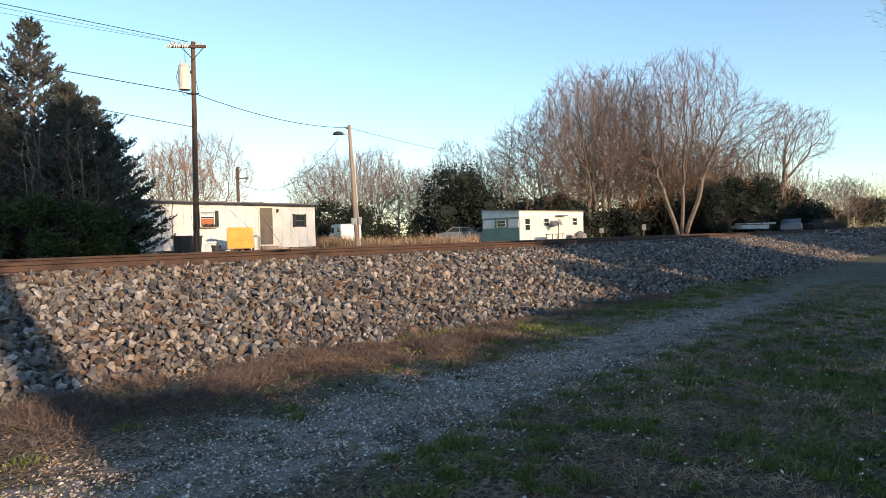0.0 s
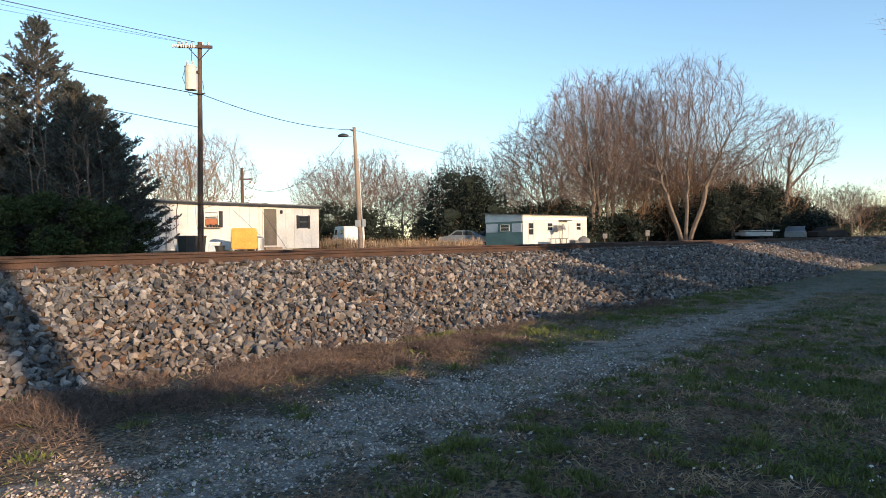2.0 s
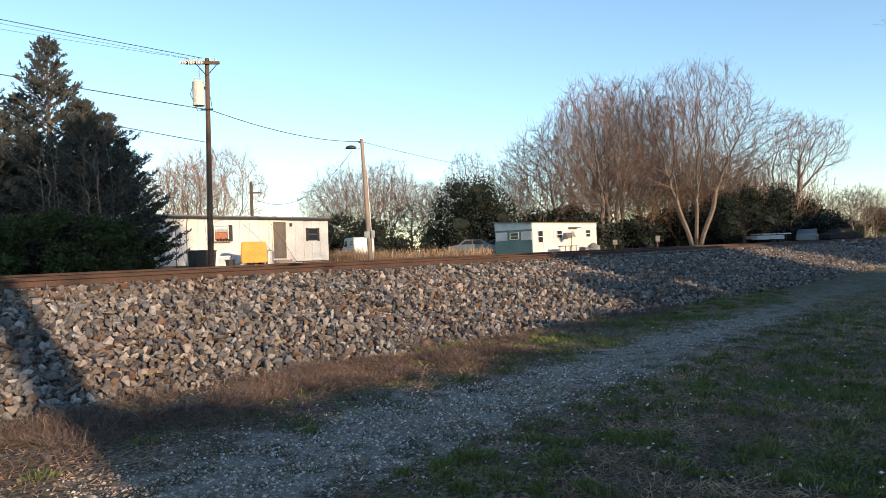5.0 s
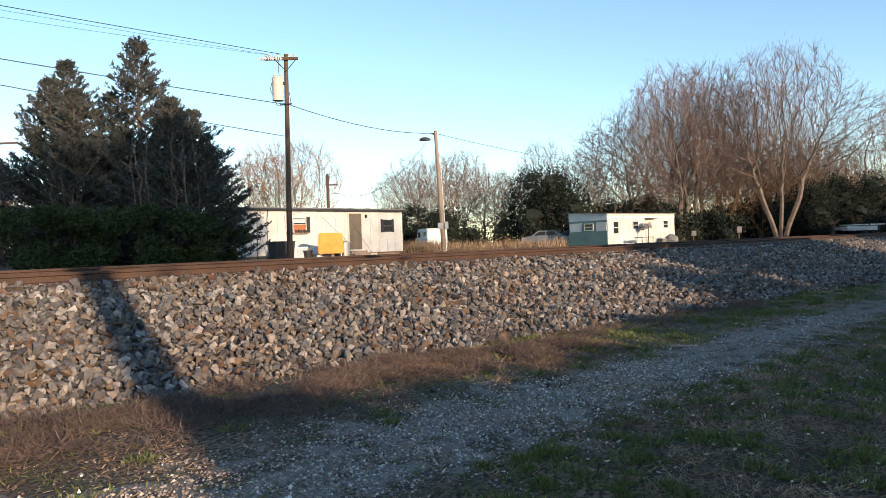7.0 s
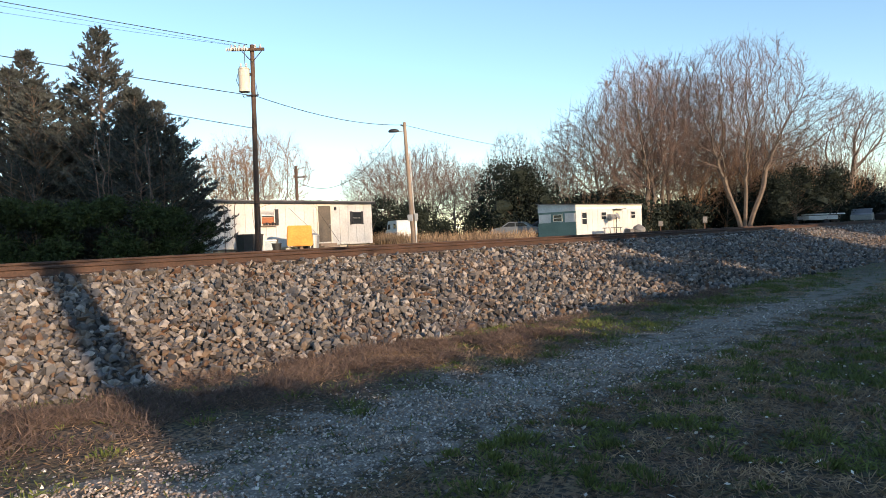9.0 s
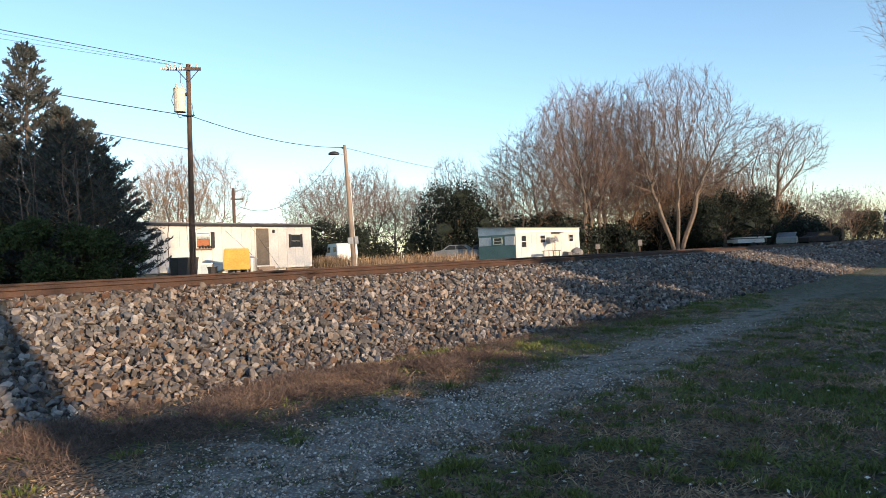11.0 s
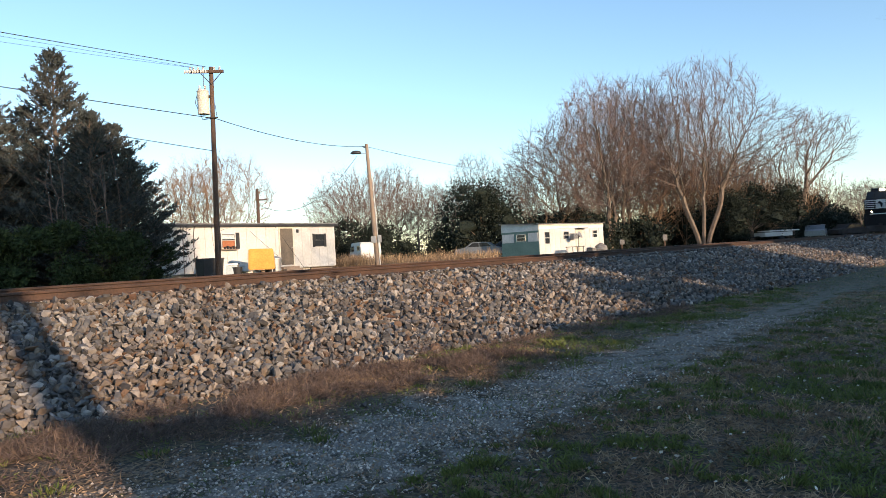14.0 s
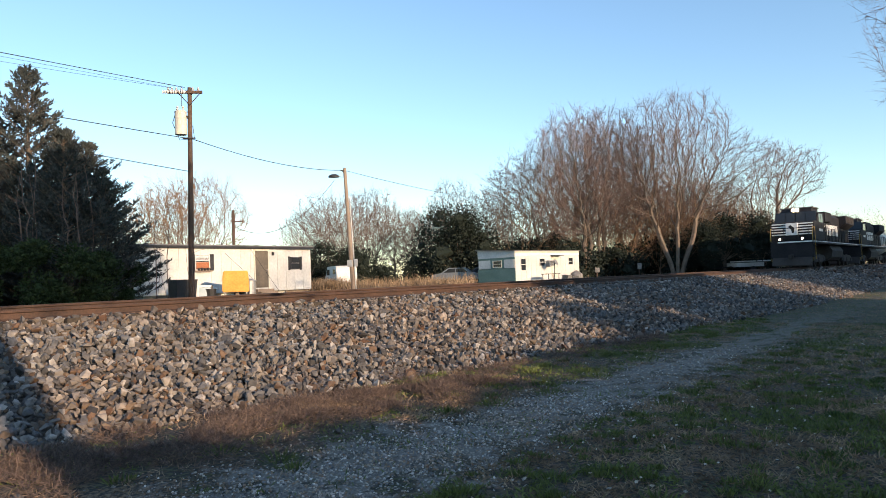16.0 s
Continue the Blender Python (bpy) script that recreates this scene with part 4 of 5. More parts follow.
def wheelie_bin(m, label):
    t = thing("wheelie_bin", m, label, "bin", "bins at the pole")
    bm = nb()
    r = bmesh.ops.create_cone(bm, cap_ends=True, segments=4, radius1=0.36, radius2=0.47, depth=0.95)
    bmesh.ops.rotate(bm, cent=(0, 0, 0), matrix=Matrix.Rotation(radians(45), 3, "Z"), verts=r["verts"])
    bmesh.ops.translate(bm, vec=(0, 0, 0.53), verts=r["verts"])
    part("body", bm, M["dark"], t)
    bm = nb()
    box(bm, -0.37, 0.37, -0.37, 0.41, 1.0, 1.08, 0.03)
    part("lid", bm, M["dark"], t)
    bm = nb()
    cyl(bm, (-0.3, 0.44, 1.0), (0.3, 0.44, 1.0), 0.02)
    part("handle", bm, M["dark"], t)
    for x in (-0.28, 0.28):
        bm = nb()
        cyl(bm, (x - 0.03, 0.3, 0.11), (x + 0.03, 0.3, 0.11), 0.11)
        part("wheel", bm, M["tyre"], t)


def yard():
    wheelie_bin(at(18.05, 28.5, FAR_Z, 10) @ Matrix.Scale(0.85, 4), "dark plastic wheelie bin standing beside the pole")
    wheelie_bin(at(18.75, 28.7, FAR_Z, -12) @ Matrix.Scale(0.85, 4), "dark plastic wheelie bin standing beside the pole")
    # covered stand
    t = thing("covered_grill", at(21.75, 29.4, FAR_Z, -38), "barbecue stand under a bright orange-yellow cover", "grill")
    bm = nb()
    prism(bm, [(-0.62, 0.28), (-0.6, 0.95), (-0.57, 1.3), (0.58, 1.27), (0.61, 0.9), (0.63, 0.26)], "y", -0.28, 0.28)
    bmesh.ops.bevel(bm, geom=bm.edges[:], offset=0.04, segments=2, affect="EDGES")
    part("cover", bm, M["orange"], t, "orange-yellow cloth cover")
    for x in (-0.5, 0.5):
        for y in (-0.2, 0.2):
            bm = nb()
            cyl(bm, (x, y, 0), (x, y, 0.3), 0.025)
            part("leg", bm, M["steel"], t)
    # metal can
    t = thing("metal_can", at(23.2, 30.2, FAR_Z), "galvanised ribbed rubbish can with a domed lid", "bin")
    bm = nb()
    cyl(bm, (0, 0, 0), (0, 0, 0.75), 0.25, 0.29, 18)
    for z in (0.2, 0.4, 0.6):
        cyl(bm, (0, 0, z), (0, 0, z + 0.03), 0.295, 0.295, 18)
    part("body", bm, M["steel"], t)
    bm = nb()
    cyl(bm, (0, 0, 0.75), (0, 0, 0.8), 0.33, 0.33, 18)
    cyl(bm, (0, 0, 0.8), (0, 0, 0.9), 0.31, 0.08, 18)
    part("lid", bm, M["steel"], t)
    # chest and stacked boxes under the window
    t = thing("storage_chest", at(20.4, 30.6, FAR_Z, -20), "low pale blue storage chest with a grey lid", "chest")
    bm = nb()
    box(bm, -0.6, 0.6, -0.3, 0.3, 0.0, 0.55, 0.03)
    part("body", bm, M["blue"], t)
    bm = nb()
    box(bm, -0.63, 0.63, -0.33, 0.33, 0.56, 0.64, 0.02)
    part("lid", bm, M["steel"], t)
    for k, (s, a, h, mat) in enumerate(((20.9, 30.2, 0.42, "dark"), (21.2, 30.9, 0.6, "roofing"), (19.9, 30.9, 0.5, "dark"), (22.6, 29.9, 0.3, "dark"))):
        t = thing("plastic_tub", at(s, a, FAR_Z, 25 * k), "dark plastic tub among the yard clutter", "tub", "tubs in the yard")
        bm = nb()
        cyl(bm, (0, 0, 0), (0, 0, h), 0.2, 0.26, 16)
        part("body", bm, M[mat], t)
        bm = nb()
        cyl(bm, (0, 0, h), (0, 0, h + 0.04), 0.28, 0.28, 16)
        part("rim", bm, M["dark"], t)
    t = thing("white_fridge", at(19.6, 29.9, FAR_Z, -15), "small white discarded refrigerator standing in the yard", "refrigerator")
    bm = nb()
    box(bm, -0.3, 0.3, -0.28, 0.3, 0.02, 0.95, 0.03)
    part("body", bm, M["white"], t)
    bm = nb()
    box(bm, -0.3, 0.3, -0.34, -0.29, 0.05, 0.93, 0.02)
    part("door", bm, M["white"], t)


def small_trailer():
    """The short two-tone mobile home."""
    L, W, H = 8.9, 4.2, 2.5
    t = thing("mobile_home", pose(7.05, 60.0, 1.14, 0, 0, 43.0), "short white mobile home with a faded green end", "mobile home")
    bm = nb()
    box(bm, 0.03, L, 0.03, W, 0, H, 0.02)
    part("body", bm, M["white"], t)
    for i in range(13):
        bm = nb()
        box(bm, L * i / 13 + 0.008, L * (i + 1) / 13 - 0.008, 0.0, 0.03, 0.02, H - 0.4)
        part("siding_panel", bm, M["white"], t)
    bm = nb()
    box(bm, 0.0, L, -0.025, 0.03, H - 0.38, H - 0.16)
    part("trim_band", bm, M["stripe"], t, "bright white trim band")
    bm = nb()
    box(bm, 0.0, L, -0.018, 0.03, H - 0.15, H)
    part("eave_band", bm, M["cream"], t, "cream eave band")
    bm = nb()
    box(bm, -0.03, 0.03, 0.02, W, 0.0, 1.12)
    part("end_panel", bm, M["teal"], t, "faded green lower end panel")
    bm = nb()
    box(bm, -0.035, 0.03, 0.02, W, 1.86, 2.02)
    part("end_band", bm, M["teal"], t, "faded green band")
    bm = nb()
    prism(bm, [(0.02, 2.02), (0.02, H), (W, H + 0.22), (W, 2.02)], "x", -0.03, 0.03)
    part("end_gable", bm, M["white"], t)
    for y0, y1 in ((0.12, 1.2), (2.75, W - 0.1)):
        bm = nb()
        box(bm, -0.035, 0.03, y0, y1, 1.14, 1.85, 0.01)
        part("end_shutter", bm, M["white"], t, "pale panel beside the end window")
    bm = nb()
    box(bm, -0.025, 0.03, 1.22, 2.72, 1.13, 1.86)
    part("window_surround", bm, M["teal"], t)
    bm = nb()
    for y0, y1, z0, z1 in ((1.45, 1.52, 1.2, 1.8), (2.4, 2.47, 1.2, 1.8), (1.52, 2.4, 1.2, 1.26), (1.52, 2.4, 1.74, 1.8), (1.52, 2.4, 1.48, 1.52)):
        box(bm, -0.06, -0.02, y0, y1, z0, z1)
    wi = part("window", bm, M["cream"], t, "framed end window")
    for z0, z1 in ((1.26, 1.48), (1.52, 1.74)):
        bm = nb()
        box(bm, -0.04, -0.03, 1.52, 2.4, z0, z1)
        part("pane", bm, M["glass"], wi)
    bm = nb()
    prism(bm, [(-0.12, H), (-0.12, H + 0.06), (W + 0.12, H + 0.3), (W + 0.12, H + 0.22)], "x", -0.15, L + 0.12)
    part("roof", bm, M["roofing"], t, "low sloping grey roof")
    window_part(t, 0.65, 1.35, 0.85, 1.9, 0.0)
    window_part(t, 3.15, 3.9, 1.2, 1.9, 0.0)
    window_part(t, 7.25, 7.95, 1.25, 1.92, 0.0)
    bm = nb()
    box(bm, 4.0, 4.65, -0.45, 0.0, 1.2, 1.68, 0.02)
    ac = part("air_conditioner", bm, M["steel"], t, "window air conditioner")
    for i in range(5):
        bm = nb()
        box(bm, 4.05, 4.6, -0.465, -0.45, 1.25 + 0.08 * i, 1.29 + 0.08 * i)
        part("grille_slat", bm, M["dark"], ac)
    bm = nb()
    box(bm, 4.85, 5.7, -0.03, 0.02, 0.2, 2.1, 0.01)
    door = part("door", bm, M["cream"], t, "pale door")
    bm = nb()
    box(bm, 4.75, 6.0, -0.5, -0.02, 2.08, 2.13)
    part("door_hood", bm, M["dark"], t, "narrow dark hood over the door")
    bm = nb()
    cyl(bm, (5.6, -0.03, 1.1), (5.6, -0.09, 1.1), 0.03)
    part("door_knob", bm, M["steel"], door)
    for i in range(5):
        bm = nb()
        box(bm, 0.1 + i * 1.75, 1.8 + i * 1.75, 0.2, 0.23, -0.1, 0.0)
        part("skirting_panel", bm, M["cream"], t)


def yard_junk():
    def near(x, y, yaw=0):
        return pose(7.05, 60.0, FAR_Z, 0, 0, 43) @ pose(x, y, 0, 0, 0, yaw)
    t = thing("yard_table", near(2.6, -1.6), "dark low table piled with odds and ends", "table")
    bm = nb()
    box(bm, -0.8, 0.8, -0.4, 0.4, 0.55, 0.6, 0.01)
    part("tabletop", bm, M["dark"], t)
    for x in (-0.7, 0.7):
        for y in (-0.3, 0.3):
            bm = nb()
            cyl(bm, (x, y, 0), (x, y, 0.55), 0.03)
            part("leg", bm, M["dark"], t)
    t = thing("satellite_dish", near(3.6, -1.2), "small grey satellite dish on a bent pole", "satellite dish")
    bm = nb()
    cyl(bm, (0, 0, 0), (0.1, 0, 1.5), 0.035)
    part("pole", bm, M["dark"], t)
    bm = nb()
    cyl(bm, (0.08, -0.03, 1.5), (0.12, -0.16, 1.56), 0.12, 0.32, 16)
    part("dish", bm, M["steel"], t)
    t = thing("tarp_heap", near(6.6, -1.3), "rounded heap under a grey tarpaulin", "tarpaulin")
    bm = nb()
    bmesh.ops.create_icosphere(bm, subdivisions=3, radius=0.55)
    for v in bm.verts:
        v.co.z = max(v.co.z, -0.3) * 0.9 + 0.27
        v.co *= 1 + 0.12 * noise.noise(v.co * 3)
    part("cover", bm, M["roofing"], t, smooth=True)
    for x, y, h in ((5.2, -1.4, 0.35), (5.9, -1.7, 0.28), (4.5, -1.8, 0.4)):
        t = thing("crate", near(x, y, 20 * x), "weathered crate standing on the grass", "crate", "crates in the yard")
        bm = nb()
        box(bm, -0.3, 0.3, -0.22, 0.22, 0, h, 0.02)
        part("body", bm, M["roofing"], t)
        bm = nb()
        box(bm, -0.32, 0.32, -0.24, 0.24, h, h + 0.03, 0.01)
        part("lid", bm, M["steel"], t)
    for x, y, h in ((20.5, 71.2, 1.3), (15.6, 68.0, 1.0)):
        t = thing("meter_post", pose(x, y, FAR_Z), "short post with a pale meter box", "meter post", "meter posts by the wood")
        bm = nb()
        box(bm, -0.06, 0.06, -0.06, 0.06, 0, h, 0.01)
        part("post", bm, M["wood"], t)
        bm = nb()
        box(bm, -0.22, 0.22, -0.2, -0.06, h * 0.55, h, 0.03)
        part("meter_box", bm, M["roofing"], t)


def vehicle(name, m, label, category, profile, glass, width, mat, wheels):
    """Body extruded from a side profile, with side windows, lamps and wheels."""
    t = thing(name, m, label, category)
    bm = nb()
    prism(bm, profile, "y", -width / 2, width / 2)
    bmesh.ops.bevel(bm, geom=bm.edges[:], offset=0.05, segments=2, affect="EDGES")
    part("body", bm, M[mat], t)
    for y in (-width / 2 - 0.012, width / 2 - 0.004):
        for outline in glass:
            bm = nb()
            prism(bm, outline, "y", y, y + 0.016)
            part("side_window", bm, M["glass"], t)
    for x in wheels:
        for y in (-width / 2 + 0.02, width / 2 - 0.24):
            bm = nb()
            cyl(bm, (x, y - 0.03, 0.33), (x, y + 0.22, 0.33), 0.33, n=18)
            w = part("wheel", bm, M["tyre"], t)
            bm = nb()
            cyl(bm, (x, y - 0.045, 0.33), (x, y - 0.03, 0.33), 0.19, n=14)
            part("rim", bm, M["steel"], w)
    return t


def vehicles():
    van = [(-2.3, 0.35), (-2.35, 1.0), (-2.2, 1.9), (-1.9, 2.05), (1.2, 2.05), (1.7, 1.3), (2.3, 1.1), (2.35, 0.4)]
    vehicle("van", pose(-8.4, 68.5, FAR_Z, 0, 0, 112), "dull white panel van parked behind the pole", "van", van, [[(-1.9, 1.3), (-1.8, 1.75), (-0.9, 1.75), (-0.9, 1.3)], [(0.3, 1.25), (0.3, 1.75), (1.15, 1.75), (1.45, 1.25)]], 1.9, "white", (-1.5, 1.5))
    car = [(-2.2, 0.35), (-2.2, 0.85), (-1.5, 1.0), (-0.9, 1.42), (0.5, 1.45), (1.2, 1.0), (2.1, 0.85), (2.2, 0.4)]
    win = [[(-1.2, 1.02), (-0.8, 1.34), (-0.15, 1.36), (-0.15, 1.02)], [(-0.08, 1.02), (-0.08, 1.36), (0.45, 1.36), (0.95, 1.02)]]
    vehicle("car", pose(2.3, 66.0, FAR_Z + 0.02, 0, 0, 170), "silver-blue sedan parked at the wood's edge", "car", car, win, 1.75, "carpaint", (-1.35, 1.4))
    vehicle("car", pose(4.9, 67.5, FAR_Z + 0.02, 0, 0, 185), "dark sedan parked at the wood's edge", "car", car, win, 1.75, "grime", (-1.35, 1.4))
    vehicle("car", pose(36.0, 73.0, FAR_Z + 0.02, 0, 0, 60), "grey sedan parked under the leaning tree", "car", car, win, 1.75, "carpaint", (-1.35, 1.4))
    vehicle("car", pose(42.0, 78.5, FAR_Z + 0.02, 0, 0, 200), "dark sedan parked beyond the leaning tree", "car", car, win, 1.75, "grime", (-1.35, 1.4))
    t = thing("flatbed_trailer", pose(31.5, 72.0, FAR_Z, 0, 0, 12), "low utility trailer with pale flat deck", "trailer")
    bm = nb()
    box(bm, -1.7, 1.3, -0.9, 0.9, 0.55, 0.95, 0.02)
    part("deck", bm, M["white"], t)
    bm = nb()
    box(bm, -1.2, 2.0, -1.0, 1.0, 1.02, 1.14, 0.02)
    part("sheet", bm, M["stripe"], t, "pale sheet lying across the deck")
    bm = nb()
    box(bm, -1.1, 1.2, -0.85, 0.85, 0.95, 1.02)
    part("bearer", bm, M["dark"], t)
    for y in (-0.95, 0.95):
        bm = nb()
        cyl(bm, (0, y - 0.1, 0.3), (0, y + 0.1, 0.3), 0.3, n=16)
        part("wheel", bm, M["tyre"], t)
    bm = nb()
    cyl(bm, (-1.7, 0, 0.6), (-2.7, 0, 0.55), 0.05)
    part("tow_bar", bm, M["grime"], t)


house_trailer()
yard()
small_trailer()
yard_junk()
vehicles()


# ---- poles and wires ----
def wire(name, p0, p1, sag, r, label, parts=24):
    bm = nb()
    p0, p1 = Vector(p0), Vector(p1)
    pts = [p0.lerp(p1, i / parts) - Vector((0, 0, sag * 4 * (i / parts) * (1 - i / parts))) for i in range(parts + 1)]
    rings = []
    side = (p1 - p0).cross(Vector((0, 0, 1))).normalized()
    for p in pts:
        rings.append([bm.verts.new(p + side * r * math.cos(k * math.pi / 2) + Vector((0, 0, r * math.sin(k * math.pi / 2)))) for k in range(4)])
    for a, b in zip(rings, rings[1:]):
        for k in range(4):
            bm.faces.new((a[k], a[(k + 1) % 4], b[(k + 1) % 4], b[k]))
    ob = part(name, bm, M["cable"])
    return tagged(ob, label, "wire", "overhead wires")


def line_pole(m, lean, height, full):
    t = thing("utility_pole", m, "tall dark wooden utility pole with crossarm and transformer" if full else "tall dark wooden utility pole with a crossarm", "utility pole")
    bm = nb()
    cyl(bm, (0, 0, -0.1), (lean, 0, height), 0.13, 0.085, 16)
    part("shaft", bm, M["wood"], t)
    bm = nb()
    box(bm, lean - 0.88, lean + 0.52, -0.17, -0.08, height - 0.28, height - 0.16, 0.01)
    arm = part("crossarm", bm, M["wood"], t)
    for x in (-0.82, -0.68, -0.5, -0.3, 0.14, 0.36):
        bm = nb()
        for k in range(3):
            cyl(bm, (lean + x, -0.12, height - 0.16 + 0.05 * k), (lean + x, -0.12, height - 0.12 + 0.05 * k), 0.055 - 0.008 * k, 0.045 - 0.008 * k, 10)
        part("insulator", bm, M["ceramic"], arm, "pale ribbed insulator")
    for x0 in (-1.02, -0.7, -0.38):
        bm = nb()
        for k in range(3):
            cyl(bm, (lean + x0 + 0.09 * k, -0.24, height - 0.24), (lean + x0 + 0.09 * k + 0.05, -0.24, height - 0.24), 0.085, 0.05, 10)
        cyl(bm, (lean + x0, -0.24, height - 0.24), (lean + x0 + 0.27, -0.2, height - 0.22), 0.025, n=6)
        part("strain_insulator", bm, M["ceramic"], arm, "pale ribbed strain insulator")
    for x in (-0.42, 0.42):
        bm = nb()
        cyl(bm, (lean, -0.1, height - 0.75), (lean + x, -0.12, height - 0.27), 0.018, n=6)
        part("brace", bm, M["grime"], t)
    if full:
        bm = nb()
        x, y = lean - 0.36, -0.12
        cyl(bm, (x, y, height - 1.98), (x, y, height - 1.05), 0.235, 0.235, 20)
        cyl(bm, (x, y, height - 1.05), (x, y, height - 0.99), 0.25, 0.2, 20)
        tank = part("transformer", bm, M["cream"], t, "cream-grey transformer can")
        for dx in (-0.12, 0.1):
            bm = nb()
            for k in range(3):
                cyl(bm, (x + dx, y, height - 0.99 + 0.07 * k), (x + dx, y, height - 0.93 + 0.07 * k), 0.05, 0.03, 8)
            part("bushing", bm, M["ceramic"], tank)
        bm = nb()
        box(bm, x + 0.2, lean - 0.05, -0.16, -0.04, height - 1.3, height - 1.2)
        part("bracket", bm, M["grime"], t)
        for a0, a1 in (((x - 0.12, y, height - 0.8), (x - 0.32, y, height - 1.5)), ((x - 0.32, y, height - 1.5), (x - 0.05, y, height - 2.2)), ((x - 0.05, y, height - 2.2), (lean, -0.1, height - 2.15)),
                       ((lean + 0.1, -0.05, height - 1.6), (lean + 0.16, -0.1, height - 2.1)), ((x + 0.05, y, height - 0.8), (lean - 0.3, -0.12, height - 0.25))):
            bm = nb()
            cyl(bm, a0, a1, 0.013, n=5)
            part("jumper_wire", bm, M["cable"], t)
        bm = nb()
        cyl(bm, (lean - 0.3, -0.1, height - 2.12), (lean + 0.2, -0.1, height - 2.12), 0.03, n=8)
        part("wire_bracket", bm, M["grime"], t)
    return t


def lamp_pole():
    t = thing("lamp_pole", pose(-4.62, 44.0, FAR_Z), "pale leaning wooden pole with a street lamp and meter", "utility pole")
    top = Vector((-0.29, 0, 7.45))
    bm = nb()
    cyl(bm, (0, 0, -0.1), top, 0.14, 0.10, 14)
    part("shaft", bm, M["palewood"], t)
    bm = nb()
    cyl(bm, (0.17, -0.05, 0), (-0.05, -0.05, 5.6), 0.035, n=8)
    part("conduit", bm, M["steel"], t)
    bm = nb()
    box(bm, -0.3, 0.02, -0.28, -0.12, 1.45, 1.85, 0.02)
    part("meter_box", bm, M["steel"], t)
    bm = nb()
    box(bm, 0.12, 0.32, -0.2, -0.05, 1.45, 1.9, 0.02)
    part("breaker_box", bm, M["steel"], t)
    bm = nb()
    cyl(bm, (-0.25, -0.05, 6.85), (-0.75, -0.25, 6.92), 0.025, n=8)
    part("lamp_arm", bm, M["steel"], t)
    bm = nb()
    bmesh.ops.create_uvsphere(bm, u_segments=16, v_segments=8, radius=0.24)
    for v in bm.verts:
        v.co = Vector((v.co.x * 1.4 - 0.92, v.co.y * 0.8 - 0.3, max(v.co.z, -0.06) * 0.7 + 6.88))
    part("lamp_head", bm, M["dark"], t, "dark street lamp head", smooth=True)
    bm = nb()
    cyl(bm, (-0.27, 0, 7.2), (-0.52, -0.08, 7.3), 0.06, 0.04, 8)
    part("wire_clamp", bm, M["grime"], t)


def wires():
    hi = FAR_Z + 8.78
    p1 = Vector((-9.62, 30.0, 0))
    left = p1 + Vector((-0.625, -0.78, 0)) * 40
    # main line along the railway
    for dx, sag, r, z in ((-0.26, 0.16, 0.013, 0.0), (-0.75, 0.2, 0.006, 0.0), (-0.82, 0.5, 0.006, 0.0)):
        wire("power_line", p1 + Vector((dx + 0.12, -0.12, hi + z)), left + Vector((dx, -0.12, hi)), sag, r, "thin black overhead power line")
    top2 = (-4.95, 44.0, FAR_Z + 7.3)
    wire("service_line", p1 + Vector((0.05, -0.1, FAR_Z + 6.65)), left + Vector((0, 0, FAR_Z + 8.65)), 0.35, 0.016, "black twisted service line")
    wire("service_line", p1 + Vector((0.1, -0.1, FAR_Z + 6.65)), top2, 0.35, 0.016, "black twisted service line")
    wire("phone_line", p1 + Vector((0.0, -0.1, FAR_Z + 5.3)), left + Vector((0, 0, FAR_Z + 9.4)), 0.4, 0.014, "thin black telephone line")
    wire("phone_line", p1 + Vector((0.0, -0.1, FAR_Z + 5.3)), (-13.3, 50.0, FAR_Z + 4.5), 0.5, 0.012, "thin black telephone line")
    wire("service_line", top2, (18.9, 73.2, FAR_Z + 7.2), 0.9, 0.014, "black twisted service line")
    wire("drop_line", (-5.5, 43.7, FAR_Z + 6.7), (-13.2, 50.0, FAR_Z + 4.6), 1.5, 0.018, "slack black drop line")
    # slanting shadow on the long home drawn as a wire, and a stay wire
    wire("guy_wire", (-10.9, 38.0, FAR_Z + 2.6), (-9.3, 38.6, FAR_Z + 0.9), 0.0, 0.012, "dark wire in front of the home standing for a slanting shadow", 4)
    wire("guy_wire", (-9.6, 38.3, FAR_Z + 2.9), (-8.2, 39.8, FAR_Z + 0.2), 0.0, 0.012, "slanting stay wire beside the door", 4)


def far_poles():
    t = thing("utility_pole", pose(-13.3, 50.0, FAR_Z), "slim brown utility pole behind the home", "utility pole")
    bm = nb()
    cyl(bm, (0, 0, -0.1), (0, 0, 5.75), 0.13, 0.1, 10)
    part("shaft", bm, M["wood"], t)
    bm = nb()
    box(bm, -0.1, 0.7, -0.2, -0.1, 4.9, 5.0)
    part("crossarm", bm, M["wood"], t)
    t = thing("utility_pole", pose(-30.5, 38.4, FAR_Z), "distant brown utility pole beyond the cedars", "utility pole")
    bm = nb()
    cyl(bm, (0, 0, -0.1), (0, 0, 7.6), 0.15, 0.12, 10)
    part("shaft", bm, M["wood"], t)
    bm = nb()
    box(bm, -0.2, 2.6, -0.2, -0.08, 7.0, 7.1)
    part("crossarm", bm, M["wood"], t)
    t = thing("antenna", pose(-9.0, 50.5, FAR_Z), "thin television antenna mast above the roof", "antenna")
    bm = nb()
    cyl(bm, (0, 0, 0), (0, 0, 4.1), 0.03, n=8)
    part("mast", bm, M["steel"], t)
    bm = nb()
    cyl(bm, (-0.45, 0, 4.0), (0.45, 0, 4.15), 0.025, n=6)
    part("boom", bm, M["steel"], t)


